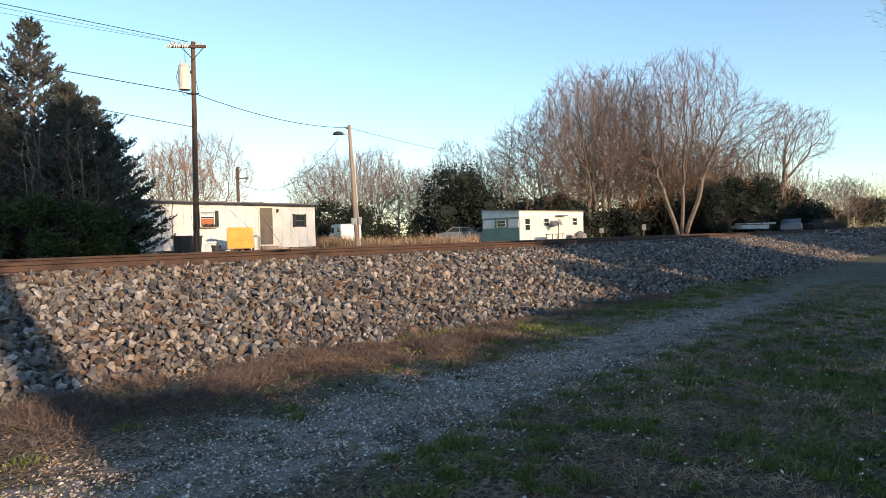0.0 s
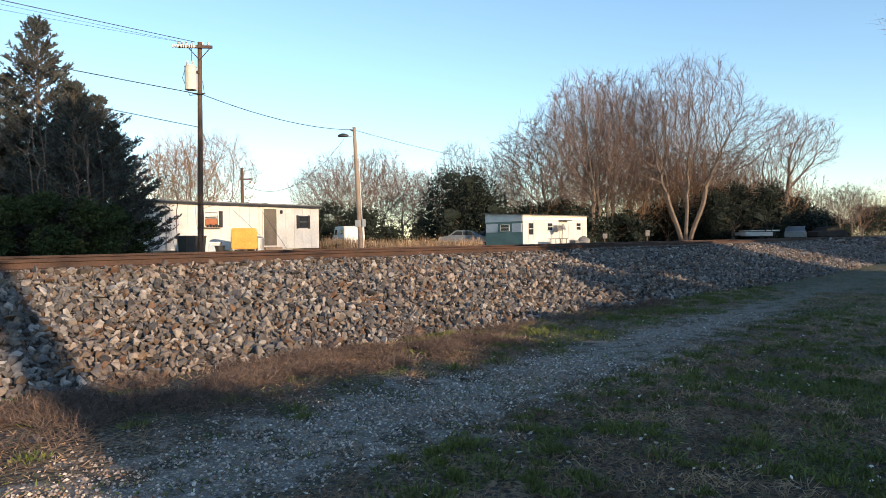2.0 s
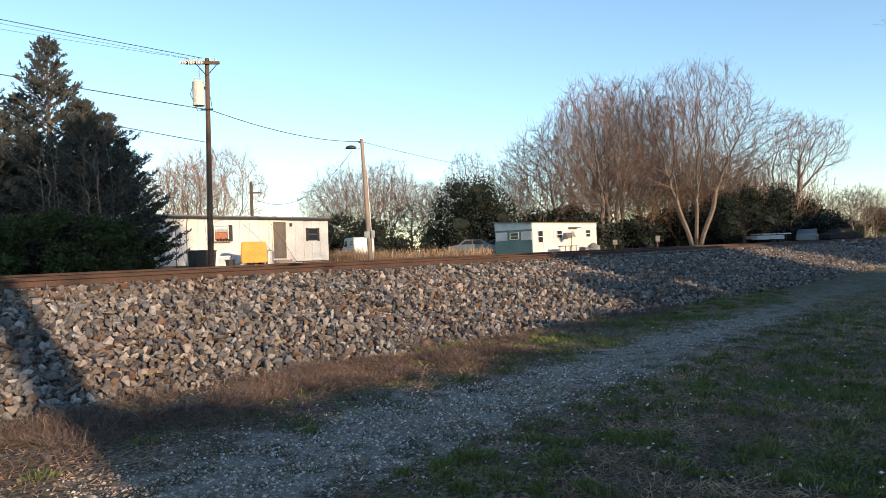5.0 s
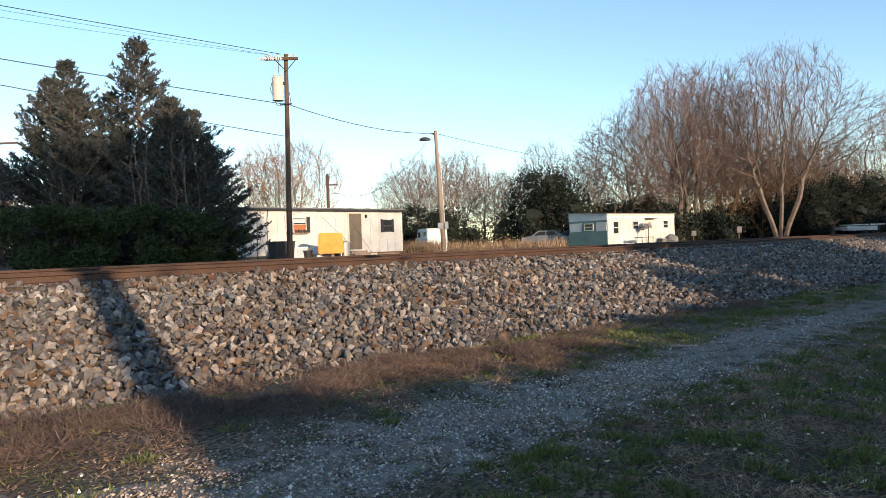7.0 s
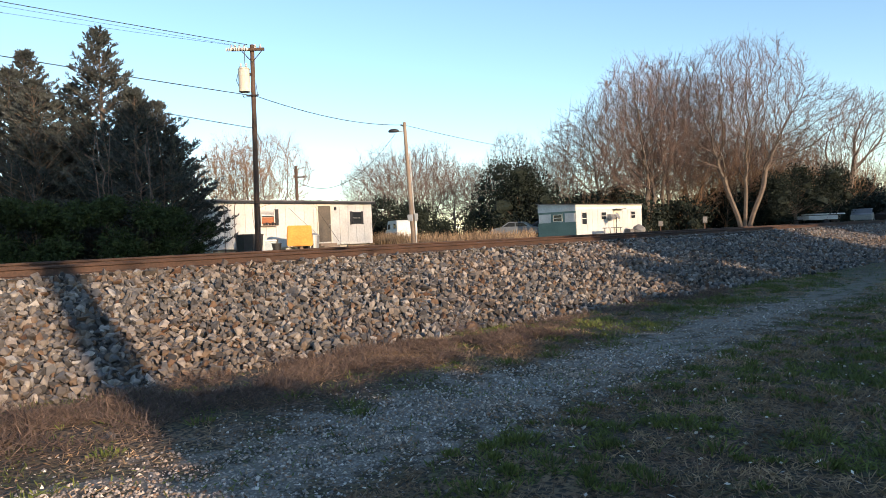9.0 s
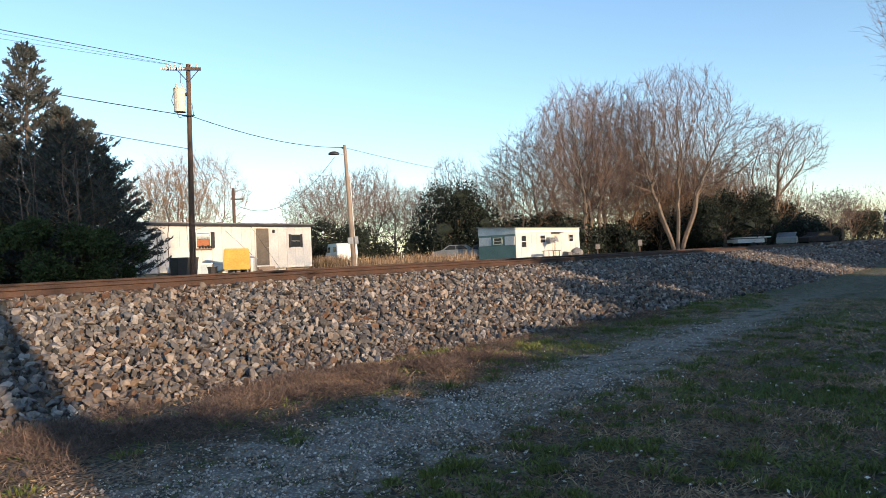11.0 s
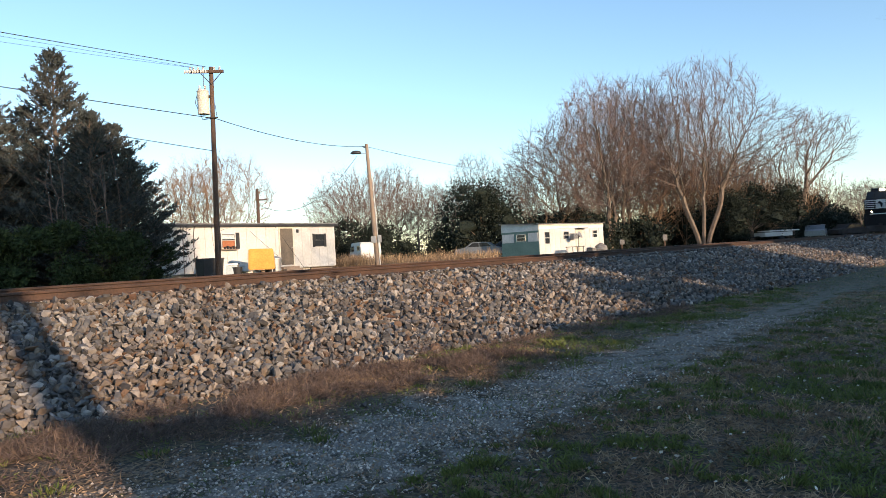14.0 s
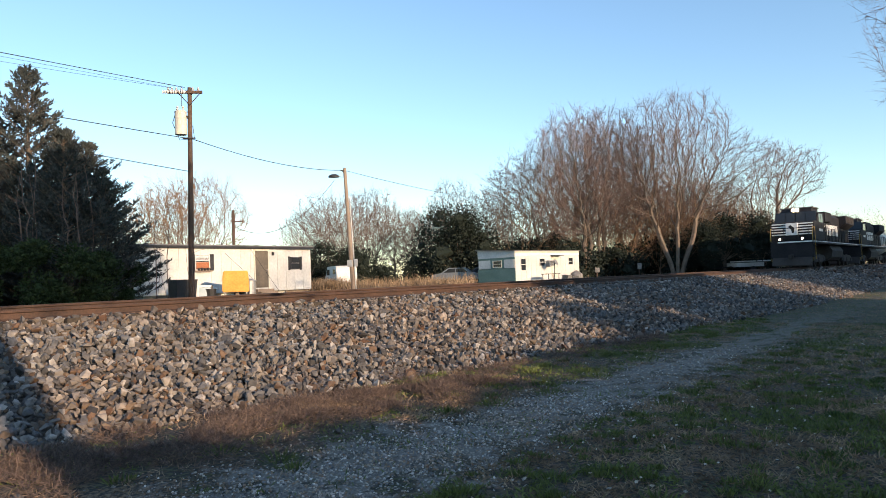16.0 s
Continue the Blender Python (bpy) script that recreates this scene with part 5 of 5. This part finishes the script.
line_pole(pose(-9.72, 30.0, FAR_Z, 0, 0, 8), 0.12, 8.8, True)
line_pole(pose(-9.62 - 25, 30.0 - 31.2, FAR_Z, 0, 0, 8), 0.0, 8.8, False)
lamp_pole()
far_poles()
wires()


# ---- train: x runs back from the front coupler, y across, z up from the rail ----
def wheelset(parent, x, r=0.53):
    bm = nb()
    for y in (-0.76, 0.76):
        cyl(bm, (0, y - 0.07, 0), (0, y + 0.07, 0), r, n=24)
        cyl(bm, (0, y - 0.09, 0), (0, y + 0.09, 0), 0.14, n=12)
        for k in range(4):
            an = k * math.pi / 2 + 0.4
            box(bm, -0.03, 0.03, y - 0.085, y + 0.085, 0.18, 0.4, m=Matrix.Rotation(an, 4, "Y"))
    cyl(bm, (0, -0.7, 0), (0, 0.7, 0), 0.09, n=10)
    return part("wheelset", bm, M["grime"], parent, "steel wheels on an axle", pose(x, 0, r))


def truck(parent, x, axles, r):
    for side in (-1, 1):
        bm = nb()
        y0 = side * 1.02
        half = (axles[-1] - axles[0]) / 2 + 0.55
        prism(bm, [(-half, 0.5), (-half, 0.75), (-half * 0.7, 0.95), (half * 0.7, 0.95), (half, 0.75), (half, 0.5), (half * 0.5, 0.38), (-half * 0.5, 0.38)], "y", y0 - 0.09, y0 + 0.09)
        for a in axles:
            box(bm, a - 0.2, a + 0.2, y0 - 0.14, y0 + 0.14, 0.36, 0.74, 0.03)
        for a, b in zip(axles, axles[1:]):
            for k in (-0.12, 0.12):
                cyl(bm, ((a + b) / 2 + k, y0, 0.55), ((a + b) / 2 + k, y0, 0.95), 0.09, n=8)
        part("truck_side_frame", bm, M["grime"], parent, "cast steel truck frame", pose(x, 0, 0))
    return [wheelset(parent, x + a, r) for a in axles]


def bars(parent, spots, y, mat, name="lettering", depth=0.008):
    for x0, x1, z0, z1 in spots:
        bm = nb()
        box(bm, x0, x1, y - depth, y, z0, z1)
        part(name, bm, M[mat], parent, "plain white painted bar")


def locomotive(m, label):
    t = thing("locomotive", m, label, "locomotive", "locomotives of the freight train")
    # frame, deck and pilot
    bm = nb()
    box(bm, 0.75, 21.2, -1.5, 1.5, 1.78, 2.02, 0.02)
    part("deck", bm, M["black"], t)
    for y in (-1.515, 1.505):
        for i in range(42):
            bm = nb()
            box(bm, 0.85 + 0.48 * i, 1.18 + 0.48 * i, y, y + 0.01, 1.91, 1.99)
            part("sill_stripe", bm, M["stripe"], t, "white reflective sill mark")
    bm = nb()
    box(bm, 0.73, 0.75, -1.45, 0.95, 1.9, 2.0)
    part("front_stripe", bm, M["stripe"], t, "white stripe on the front step")
    bm = nb()
    box(bm, 0.78, 1.1, -1.5, 1.5, 0.75, 1.78, 0.02)
    part("pilot", bm, M["black"], t)
    bm = nb()
    prism(bm, [(0.35, 0.12), (0.3, 0.2), (0.75, 0.8), (0.95, 0.8), (0.95, 0.12)], "y", -1.35, 1.35)
    part("snow_plough", bm, M["grime"], t)
    bm = nb()
    box(bm, 0.1, 0.8, -0.14, 0.14, 0.7, 0.98, 0.04)
    box(bm, 0.0, 0.2, -0.2, 0.12, 0.68, 1.0, 0.04)
    part("coupler", bm, M["grime"], t)
    for side in (-1, 1):
        bm = nb()
        for k in range(4):
            box(bm, 1.1, 1.6, side * 1.45 - 0.18, side * 1.45 + 0.06, 0.5 + 0.36 * k, 0.54 + 0.36 * k)
        part("step", bm, M["grime"], t)
        bm = nb()
        for a, b in (((0.85, side * 1.46, 0.5), (0.85, side * 1.46, 3.0)), ((1.55, side * 1.5, 0.6), (1.55, side * 1.5, 3.0)), ((0.85, side * 1.46, 3.0), (1.55, side * 1.5, 3.0))):
            cyl(bm, a, b, 0.028, n=8)
        part("grab_rail", bm, M["yellow"], t, "yellow grab rail")
    bm = nb()
    for y in (-1.2, -0.5, 0.5, 1.2):
        cyl(bm, (0.8, y, 2.0), (0.8, y, 3.0), 0.02, n=6)
    cyl(bm, (0.8, -1.2, 3.0), (0.8, 1.2, 3.0), 0.02, n=6)
    part("front_handrail", bm, M["black"], t)
    # wide nose and cab
    bm = nb()
    prism(bm, [(1.25, 2.02), (1.15, 2.9), (1.3, 3.35), (1.55, 3.5), (2.75, 3.55), (2.75, 2.02)], "y", -1.5, 1.5)
    bmesh.ops.bevel(bm, geom=[e for e in bm.edges if abs(e.verts[0].co.y - e.verts[1].co.y) < 0.01], offset=0.06, segments=2, affect="EDGES")
    nose = part("nose", bm, M["black"], t)
    for k in range(5):
        for y0, y1 in ((-1.44, -0.42), (0.42, 1.44)):
            bm = nb()
            lean = 0.33 * max(0.0, 2.55 + 0.2 * k - 2.86)
            box(bm, 1.11 + lean, 1.3 + lean, y0, y1, 2.5 + 0.2 * k, 2.585 + 0.2 * k)
            part("nose_stripe", bm, M["stripe"], nose, "white nose stripe")
    bm = nb()
    box(bm, 1.09, 1.5, -0.42, 0.42, 2.48, 3.4, 0.02)
    em = part("emblem_panel", bm, M["stripe"], nose, "plain white emblem panel")
    bm = nb()
    prism(bm, [(-0.2, 3.0), (0.08, 3.26), (0.24, 3.1), (0.04, 2.92), (-0.02, 2.62), (-0.14, 2.66)], "x", 1.078, 1.088)
    part("emblem_mark", bm, M["black"], em, "plain dark slanting mark")
    bm = nb()
    prism(bm, [(2.6, 2.02), (2.45, 3.5), (2.75, 4.38), (3.1, 4.62), (5.3, 4.62), (5.3, 2.02)], "y", -1.5, 1.5)
    bmesh.ops.bevel(bm, geom=[e for e in bm.edges if e.verts[0].co.z > 4.3 and e.verts[1].co.z > 4.3 and abs(e.verts[0].co.y - e.verts[1].co.y) < 0.01], offset=0.42, segments=3, affect="EDGES")
    cab = part("cab", bm, M["black"], t)
    # paler slab over the cab roof: its sunlit top put into the colour
    bm = nb()
    box(bm, 3.0, 5.3, -1.2, 1.2, 4.6, 4.68, 0.03)
    part("cab_roof", bm, M["roofing"], cab, "cab roof slab, paler grey for its sunlit top")
    slope_m = pose(2.58, 0, 3.93, 0, 18.8, 0)
    for y0, y1 in ((-1.44, -0.73), (-0.69, -0.03), (0.03, 0.69), (0.73, 1.44)):
        bm = nb()
        box(bm, -0.03, 0.02, y0, y1, -0.42, 0.4, 0.015, slope_m)
        part("windshield", bm, M["glass"], cab)
    for y in (-1.508, 1.5):
        for x0, x1 in ((3.2, 3.9), (4.0, 4.7)):
            bm = nb()
            box(bm, x0, x1, y, y + 0.01, 3.45, 4.1)
            part("side_window", bm, M["glass"], cab)
    bm = nb()
    box(bm, 2.62, 2.95, -0.34, 0.34, 4.32, 4.6, 0.03)
    hl = part("headlight_housing", bm, M["black"], t)
    for y in (-0.14, 0.14):
        bm = nb()
        cyl(bm, (2.58, y, 4.46), (2.62, y, 4.46), 0.135, n=16)
        part("headlight", bm, M["headlight"], hl, "lit round headlight")
    for y in (-0.78, 0.78):
        bm = nb()
        box(bm, 0.72, 1.0, y - 0.13, y + 0.13, 2.06, 2.32, 0.02)
        dl = part("ditch_light_housing", bm, M["black"], t)
        bm = nb()
        cyl(bm, (0.69, y, 2.19), (0.72, y, 2.19), 0.085, n=16)
        part("ditch_light", bm, M["headlight"], dl, "lit round ditch light")
    # long hood
    bm = nb()
    prism(bm, [(-0.95, 2.02), (-0.95, 4.2), (-0.7, 4.45), (0.7, 4.45), (0.95, 4.2), (0.95, 2.02)], "x", 5.3, 19.9)
    hood = part("hood", bm, M["black"], t)
    for i in range(18):
        bm = nb()
        x = 5.5 + 0.79 * i
        box(bm, x, x + 0.72, -0.975, -0.95, 2.15, 3.7, 0.008)
        part("hood_door", bm, M["black"], hood)
    bm = nb()
    prism(bm, [(-0.96, 3.3), (-1.5, 3.75), (-1.5, 4.45), (1.5, 4.45), (1.5, 3.75), (0.96, 3.3)], "x", 15.2, 19.6)
    rad = part("radiator", bm, M["black"], t)
    for i in range(10):
        bm = nb()
        box(bm, 15.4 + 0.41 * i, 15.7 + 0.41 * i, -1.515, -1.5, 3.82, 4.38)
        part("radiator_grille", bm, M["grime"], rad)
    for x in (15.9, 17.3, 18.7):
        bm = nb()
        cyl(bm, (x, 0, 4.45), (x, 0, 4.6), 0.62, 0.6, 20)
        part("roof_fan", bm, M["grime"], t)
    bm = nb()
    box(bm, 10.5, 11.6, -0.4, 0.4, 4.45, 4.62, 0.03)
    part("exhaust", bm, M["grime"], t)
    bm = nb()
    box(bm, 6.0, 8.8, -1.45, 1.45, 3.6, 4.4, 0.05)
    part("dynamic_brake_box", bm, M["black"], t)
    # painted marks on the side
    bars(t, [(3.2, 3.9, 2.75, 2.95), (4.0, 4.5, 2.75, 2.95)], -1.502, "stripe", "number_bar")
    bars(t, [(9.2 + 0.5 * i, 9.55 + 0.5 * i, 2.6, 3.5) for i in range(10)], -0.978, "stripe")
    bars(t, [(5.6, 8.6, 2.9 + 0.2 * k, 2.98 + 0.2 * k) for k in range(4)], -0.978, "stripe", "side_stripe")
    # walkway rails
    for side in (-1, 1):
        for i in range(11):
            bm = nb()
            x = 5.6 + 1.45 * i
            cyl(bm, (x, side * 1.46, 2.0), (x, side * 1.46, 3.05), 0.022, n=6)
            part("stanchion", bm, M["black"], t)
        bm = nb()
        cyl(bm, (5.6, side * 1.46, 3.05), (20.1, side * 1.46, 3.05), 0.022, n=6)
        part("handrail", bm, M["black"], t)
    bm = nb()
    prism(bm, [(-1.35, 0.75), (-1.45, 1.3), (-1.2, 1.75), (1.2, 1.75), (1.45, 1.3), (1.35, 0.75), (1.0, 0.5), (-1.0, 0.5)], "x", 8.4, 13.4)
    part("fuel_tank", bm, M["grime"], t, "grey grimy fuel tank")
    bm = nb()
    for y in (-1.2, 1.0):
        cyl(bm, (8.2, y + 0.1, 1.55), (13.6, y + 0.1, 1.55), 0.16, n=12)
    part("air_reservoir", bm, M["grime"], t)
    sets = truck(t, 4.6, (-2.0, 0.0, 2.0), 0.53) + truck(t, 17.2, (-2.0, 0.0, 2.0), 0.53)
    return t, sets


def tank_car(m):
    t = thing("tank_car", m, "pale grey railway tank car with dirty ends", "tank car", "tank cars of the freight train")
    bm = nb()
    cyl(bm, (1.4, 0, 2.5), (15.6, 0, 2.5), 1.45, n=32)
    cyl(bm, (1.0, 0, 2.5), (1.4, 0, 2.5), 0.9, 1.45, n=32)
    cyl(bm, (15.6, 0, 2.5), (16.0, 0, 2.5), 1.45, 0.9, n=32)
    part("tank", bm, M["cream"], t, smooth=False)
    bm = nb()
    cyl(bm, (8.5, 0, 3.9), (8.5, 0, 4.35), 0.5, 0.45, 18)
    part("dome", bm, M["cream"], t)
    bm = nb()
    box(bm, 0.6, 16.4, -0.35, 0.35, 0.85, 1.15)
    part("sill", bm, M["grime"], t)
    for x in (1.9, 15.1):
        bm = nb()
        box(bm, x - 0.5, x + 0.5, -1.2, 1.2, 1.0, 1.5, 0.05)
        part("saddle", bm, M["grime"], t)
    for side in (-1, 1):
        bm = nb()
        cyl(bm, (1.0, side * 1.5, 3.0), (16.0, side * 1.5, 3.0), 0.025, n=6)
        part("handrail", bm, M["grime"], t)
    for x in (0.2, 16.8):
        bm = nb()
        box(bm, x - 0.4, x + 0.4, -0.13, 0.13, 0.72, 1.0, 0.03)
        part("coupler", bm, M["grime"], t)
    truck(t, 2.4, (-0.89, 0.89), 0.46)
    truck(t, 14.6, (-0.89, 0.89), 0.46)
    return t


SPEED, FRONT = 13.4, 61.8


def train_pose(offset, t):
    return at(FRONT + offset + SPEED * (16.0 - t), 13.4, RAIL_Z + 0.02)


train = []
lead, lead_sets = locomotive(train_pose(0, 0), "black diesel locomotive with lit headlights and white nose stripes")
lead.scale = (1.05, 1.05, 1.05)
train.append((lead, 0.0))
second = tagged(copy_thing(lead, train_pose(23.0, 0)), "black diesel locomotive with unlit lamps and white nose stripes", "locomotive", "locomotives of the freight train")
for piece in second.children_recursive:
    if piece.name.split(".")[0] in ("headlight", "ditch_light"):
        piece.data = piece.data.copy()
        piece.data.materials[0] = M["glass"]
        tagged(piece, "unlit round lamp")
train.append((second, 23.0))
tank = tank_car(train_pose(46.0, 0))
train.append((tank, 46.0))
for i in range(1, 5):
    train.append((copy_thing(tank, train_pose(46.0 + 17.3 * i, 0)), 46.0 + 17.3 * i))


# ---- lawn, dry brush, gravel and litter near the path ----
def on_ground(s, a):
    return np.array([ground_z(float(x), float(y)) for x, y in zip(s, a)])


def blades(rng, s, a, length, width, flat):
    """Slim blades rooted at points of the lawn."""
    n = len(s)
    p = np.stack([s, a, on_ground(s, a) - 0.005], 1)
    d = rng.normal(0, 1, (n, 3))
    d[:, 2] = np.abs(d[:, 2]) * flat + 0.15
    return leaf_arrays(p, d, length, width, rng)


def noise_at(s, a, scale, seed):
    return np.array([noise.noise(Vector((float(x) * scale, float(y) * scale, seed))) for x, y in zip(s, a)])


def lawn():
    rng = np.random.default_rng(7)
    s = np.concatenate([rng.uniform(0, 10, 190000), rng.uniform(10, 22, 90000), rng.uniform(22, 45, 26000)])
    a = rng.uniform(-1.5, 8.6, len(s))
    edge = np.array([toe(x) for x in s])
    path = np.abs(a - 4.45 + 0.35 * noise_at(s, a, 0.9, 1.0)) < np.clip(0.85 - 0.045 * np.maximum(s - 8, 0), 0, 1)
    keep = (a < edge - 0.05) & (~path | (rng.random(len(s)) < 0.1)) & ((s > 6.5) | (a < 5.2) | (rng.random(len(s)) < 0.2))
    s, a = s[keep], a[keep]
    patch = 0.8 * noise_at(s, a, 0.8, 2.0) + 0.6 * noise_at(s, a, 2.6, 3.0) + 0.5 * noise_at(s, a, 7.0, 8.0) + 0.12 * ((s > 8) & (a > 5.0)) - 0.5 * np.exp(-((s - 12.8) / 1.6) ** 2 - ((a - 2.4) / 0.8) ** 2)
    green = patch > 0.19
    dead = (patch < 0.02) & (rng.random(len(s)) < 0.75)
    g = tagged(new("lawn_grass", fast_mesh("lawn_grass", *blades(rng, s[green], a[green], 0.065, 0.010, 0.8), M["blade"])), "short patchy green winter grass", "grass", kind="stuff")
    d = tagged(new("dead_grass", fast_mesh("dead_grass", *blades(rng, s[dead], a[dead], 0.075, 0.008, 0.4), M["straw"])), "flattened straw-brown dead grass", "grass", kind="stuff")
    g.matrix_basis = d.matrix_basis = FR


def dry_brush():
    """Tangled dead stems along the foot of the bank."""
    rng = np.random.default_rng(8)
    s = np.concatenate([rng.uniform(-0.5, 9.5, 64000), rng.uniform(9, 17, 8000)])
    mid = np.where(s < 9.5, 7.35 - 0.09 * (s - 3), 7.0 - 0.04 * (s - 9))
    a = mid - np.where(s < 5.0, 0.35, 0.0) + rng.normal(0, 0.6, len(s)) * np.where(s < 9.5, 1.0, 0.45)
    clump = noise_at(s, a, 1.3, 6.0)
    keep = (clump > -0.12) & (a > 5.3) & (a < 9.2)
    s, a, clump = s[keep], a[keep], clump[keep]
    n = len(s)
    z = np.array([max(ground_z(float(x), float(y)), bank_z(float(x), float(y))) for x, y in zip(s, a)])
    p = np.stack([s, a, z + rng.uniform(0, 0.12, n) * (clump + 0.3)], 1)
    d = rng.normal(0, 1, (n, 3))
    d[:, 2] = np.abs(d[:, 2]) * 0.55 + 0.05
    v, t = leaf_arrays(p, d, 0.12, 0.0055, rng)
    o = tagged(new("dry_brush", fast_mesh("dry_brush", v, t, M["brush"])), "tangle of brown dead stems along the bank's foot", "dry brush", kind="stuff")
    o.matrix_basis = FR


def tufts():
    """Brighter green tufts here and there on the lawn."""
    rng = np.random.default_rng(9)
    spots = [(-1.39, 6.84, 1.25), (-2.0, 7.12, 1.1), (-1.2, 6.5, 0.9), (-2.6, 6.3, 0.8), (-1.7, 7.5, 0.9), (0.4, 5.0, 0.9), (0.25, 5.6, 0.8), (1.6, 5.2, 1.0), (3.0, 5.6, 1.1), (3.3, 6.1, 0.9),
             (2.2, 4.9, 1.0), (-3.0, 5.4, 0.8), (4.4, 9.8, 1.5), (5.0, 10.2, 1.3), (4.6, 8.9, 1.2), (0.8, 9.3, 1.3), (1.6, 10.0, 1.3), (0.2, 8.9, 1.1), (2.6, 11.3, 1.3), (3.9, 13.2, 1.4), (-4.6, 6.2, 1.2), (1.0, 4.6, 0.9)]
    for _ in range(420):
        w = FR @ Vector((rng.uniform(2.5, 16), rng.uniform(-0.5, 3.6), 0))
        spots.append((w.x, w.y, rng.uniform(0.35, 0.8)))
    for _ in range(110):
        w = FR @ Vector((rng.uniform(8.0, 24), rng.uniform(5.4, 6.9), 0))
        spots.append((w.x, w.y, rng.uniform(0.5, 1.1)))
    blocks = []
    for x, y, k in spots:
        w = FR.inverted() @ Vector((x, y, 0))
        z = max(ground_z(w.x, w.y), bank_z(w.x, w.y) if w.y > toe(w.x) else 0)
        n = 80
        r = rng.normal(0, 0.07 * k, (n, 2))
        p = np.stack([x + r[:, 0], y + r[:, 1], np.full(n, z - 0.01)], 1)
        d = np.stack([r[:, 0] * 9, r[:, 1] * 9, rng.uniform(0.7, 1.3, n)], 1) + rng.normal(0, 0.3, (n, 3))
        blocks.append(leaf_arrays(p, d, 0.085 * k, 0.011, rng))
    v, t = joined(blocks)
    tagged(new("grass_tufts", fast_mesh("grass_tufts", v, t, M["blade"])), "bright green tufts of spring grass", "grass", kind="stuff")


def scatter_pebbles(rng, pos, size):
    """Small eight-sided pebbles."""
    n = len(pos)
    base = np.array([(1, 0, 0), (0, 1, 0), (-1, 0, 0), (0, -1, 0), (0, 0, 0.7), (0, 0, -0.7)])
    v = base[None] * rng.uniform(0.7, 1.3, (n, 6, 1)) * size[:, None, None]
    v = np.einsum("nij,nkj->nki", turns(rng, n, 0.6), v) + pos[:, None]
    t = np.array([(0, 1, 4), (1, 2, 4), (2, 3, 4), (3, 0, 4), (1, 0, 5), (2, 1, 5), (3, 2, 5), (0, 3, 5)])[None] + (np.arange(n) * 6)[:, None, None]
    return v.reshape(-1, 3), t.reshape(-1, 3)


def path_gravel():
    rng = np.random.default_rng(10)
    s = np.concatenate([rng.uniform(0.5, 9, 18000), rng.uniform(9, 16, 3000)])
    a = 4.45 + rng.normal(0, 0.55, len(s))
    size = 0.006 + 0.014 * rng.random(len(s)) ** 1.6
    p = np.stack([s, a, on_ground(s, a) + size * 0.15], 1)
    o = tagged(new("path_gravel", fast_mesh("path_gravel", *scatter_pebbles(rng, p, size), M["gravel"])), "fine grey gravel worn into the lawn", "gravel", kind="stuff")
    o.matrix_basis = FR


def litter():
    rng = np.random.default_rng(11)
    s, a = rng.uniform(3, 18, 700), rng.normal(2.2, 1.5, 700)
    keep = a < 4.0
    s, a = s[keep], a[keep]
    n = len(s)
    p = np.stack([s, a, on_ground(s, a) + 0.025], 1)
    d = rng.normal(0, 1, (n, 3))
    d[:, 2] *= 0.25
    v, t = leaf_arrays(p, d, 0.045, 0.02, rng)
    o = tagged(new("fallen_leaves", fast_mesh("fallen_leaves", v, t, M["litter"])), "pale curled fallen leaves scattered over the lawn", "fallen leaves", kind="stuff")
    o.matrix_basis = FR


def loose_stones():
    rng = np.random.default_rng(12)
    shapes = stone_shapes(rng, 5)
    for i, (x, y, size) in enumerate(((-3.2, 5.8, 0.10), (-2.9, 7.4, 0.12), (-1.0, 7.9, 0.11), (0.3, 8.3, 0.09), (3.9, 9.6, 0.08))):
        w = FR.inverted() @ Vector((x, y, 0))
        o = new("loose_stone", fast_mesh("loose_stone", *shapes[i], M["stone"]))
        o.matrix_basis = pose(x, y, ground_z(w.x, w.y) + size * 0.2, 8, 5, 60 * i) @ Matrix.Scale(size, 4)
        tagged(o, "single pale stone lying in the dry grass", "stone", "loose stones at the bank's foot")


def far_weeds():
    """Tall straw weeds between the homes."""
    rng = np.random.default_rng(13)
    n = 5200
    x = np.concatenate([rng.uniform(-7.2, 3.0, n // 2), rng.normal(-6.2, 0.5, n // 2)])
    y = np.concatenate([rng.uniform(46, 52, n // 2), rng.uniform(43, 46, n // 2)])
    p = np.stack([x, y, np.full(len(x), FAR_Z - 0.02)], 1)
    d = rng.normal(0, 0.25, p.shape)
    d[:, 2] = 1.0
    v, t = leaf_arrays(p, d, 0.6 + 0.3 * rng.random((len(x), 1)) * (noise_at(x, y, 0.8, 9.0)[:, None] + 0.5), 0.025, rng)
    tagged(new("tall_weeds", fast_mesh("tall_weeds", v, t, M["straw"])), "tall straw-coloured dead weeds between the homes", "weeds", kind="stuff")


lawn()
dry_brush()
tufts()
path_gravel()
litter()
loose_stones()
far_weeds()


# ---- what moves ----
def motions():
    steps = [0.5 * i for i in range(33)]
    for car, offset in train:
        walk(car, [(t, train_pose(offset, t)) for t in steps])
    turn = math.degrees(SPEED / 0.53)
    for ws in lead_sets:
        x = ws.location.x
        walk(ws, [(i / FPS, Matrix.Translation((x, 0, 0.53)) @ Matrix.Rotation(radians(-turn * i / FPS), 4, "Y")) for i in range(int(16 * FPS) + 1)])


motions()
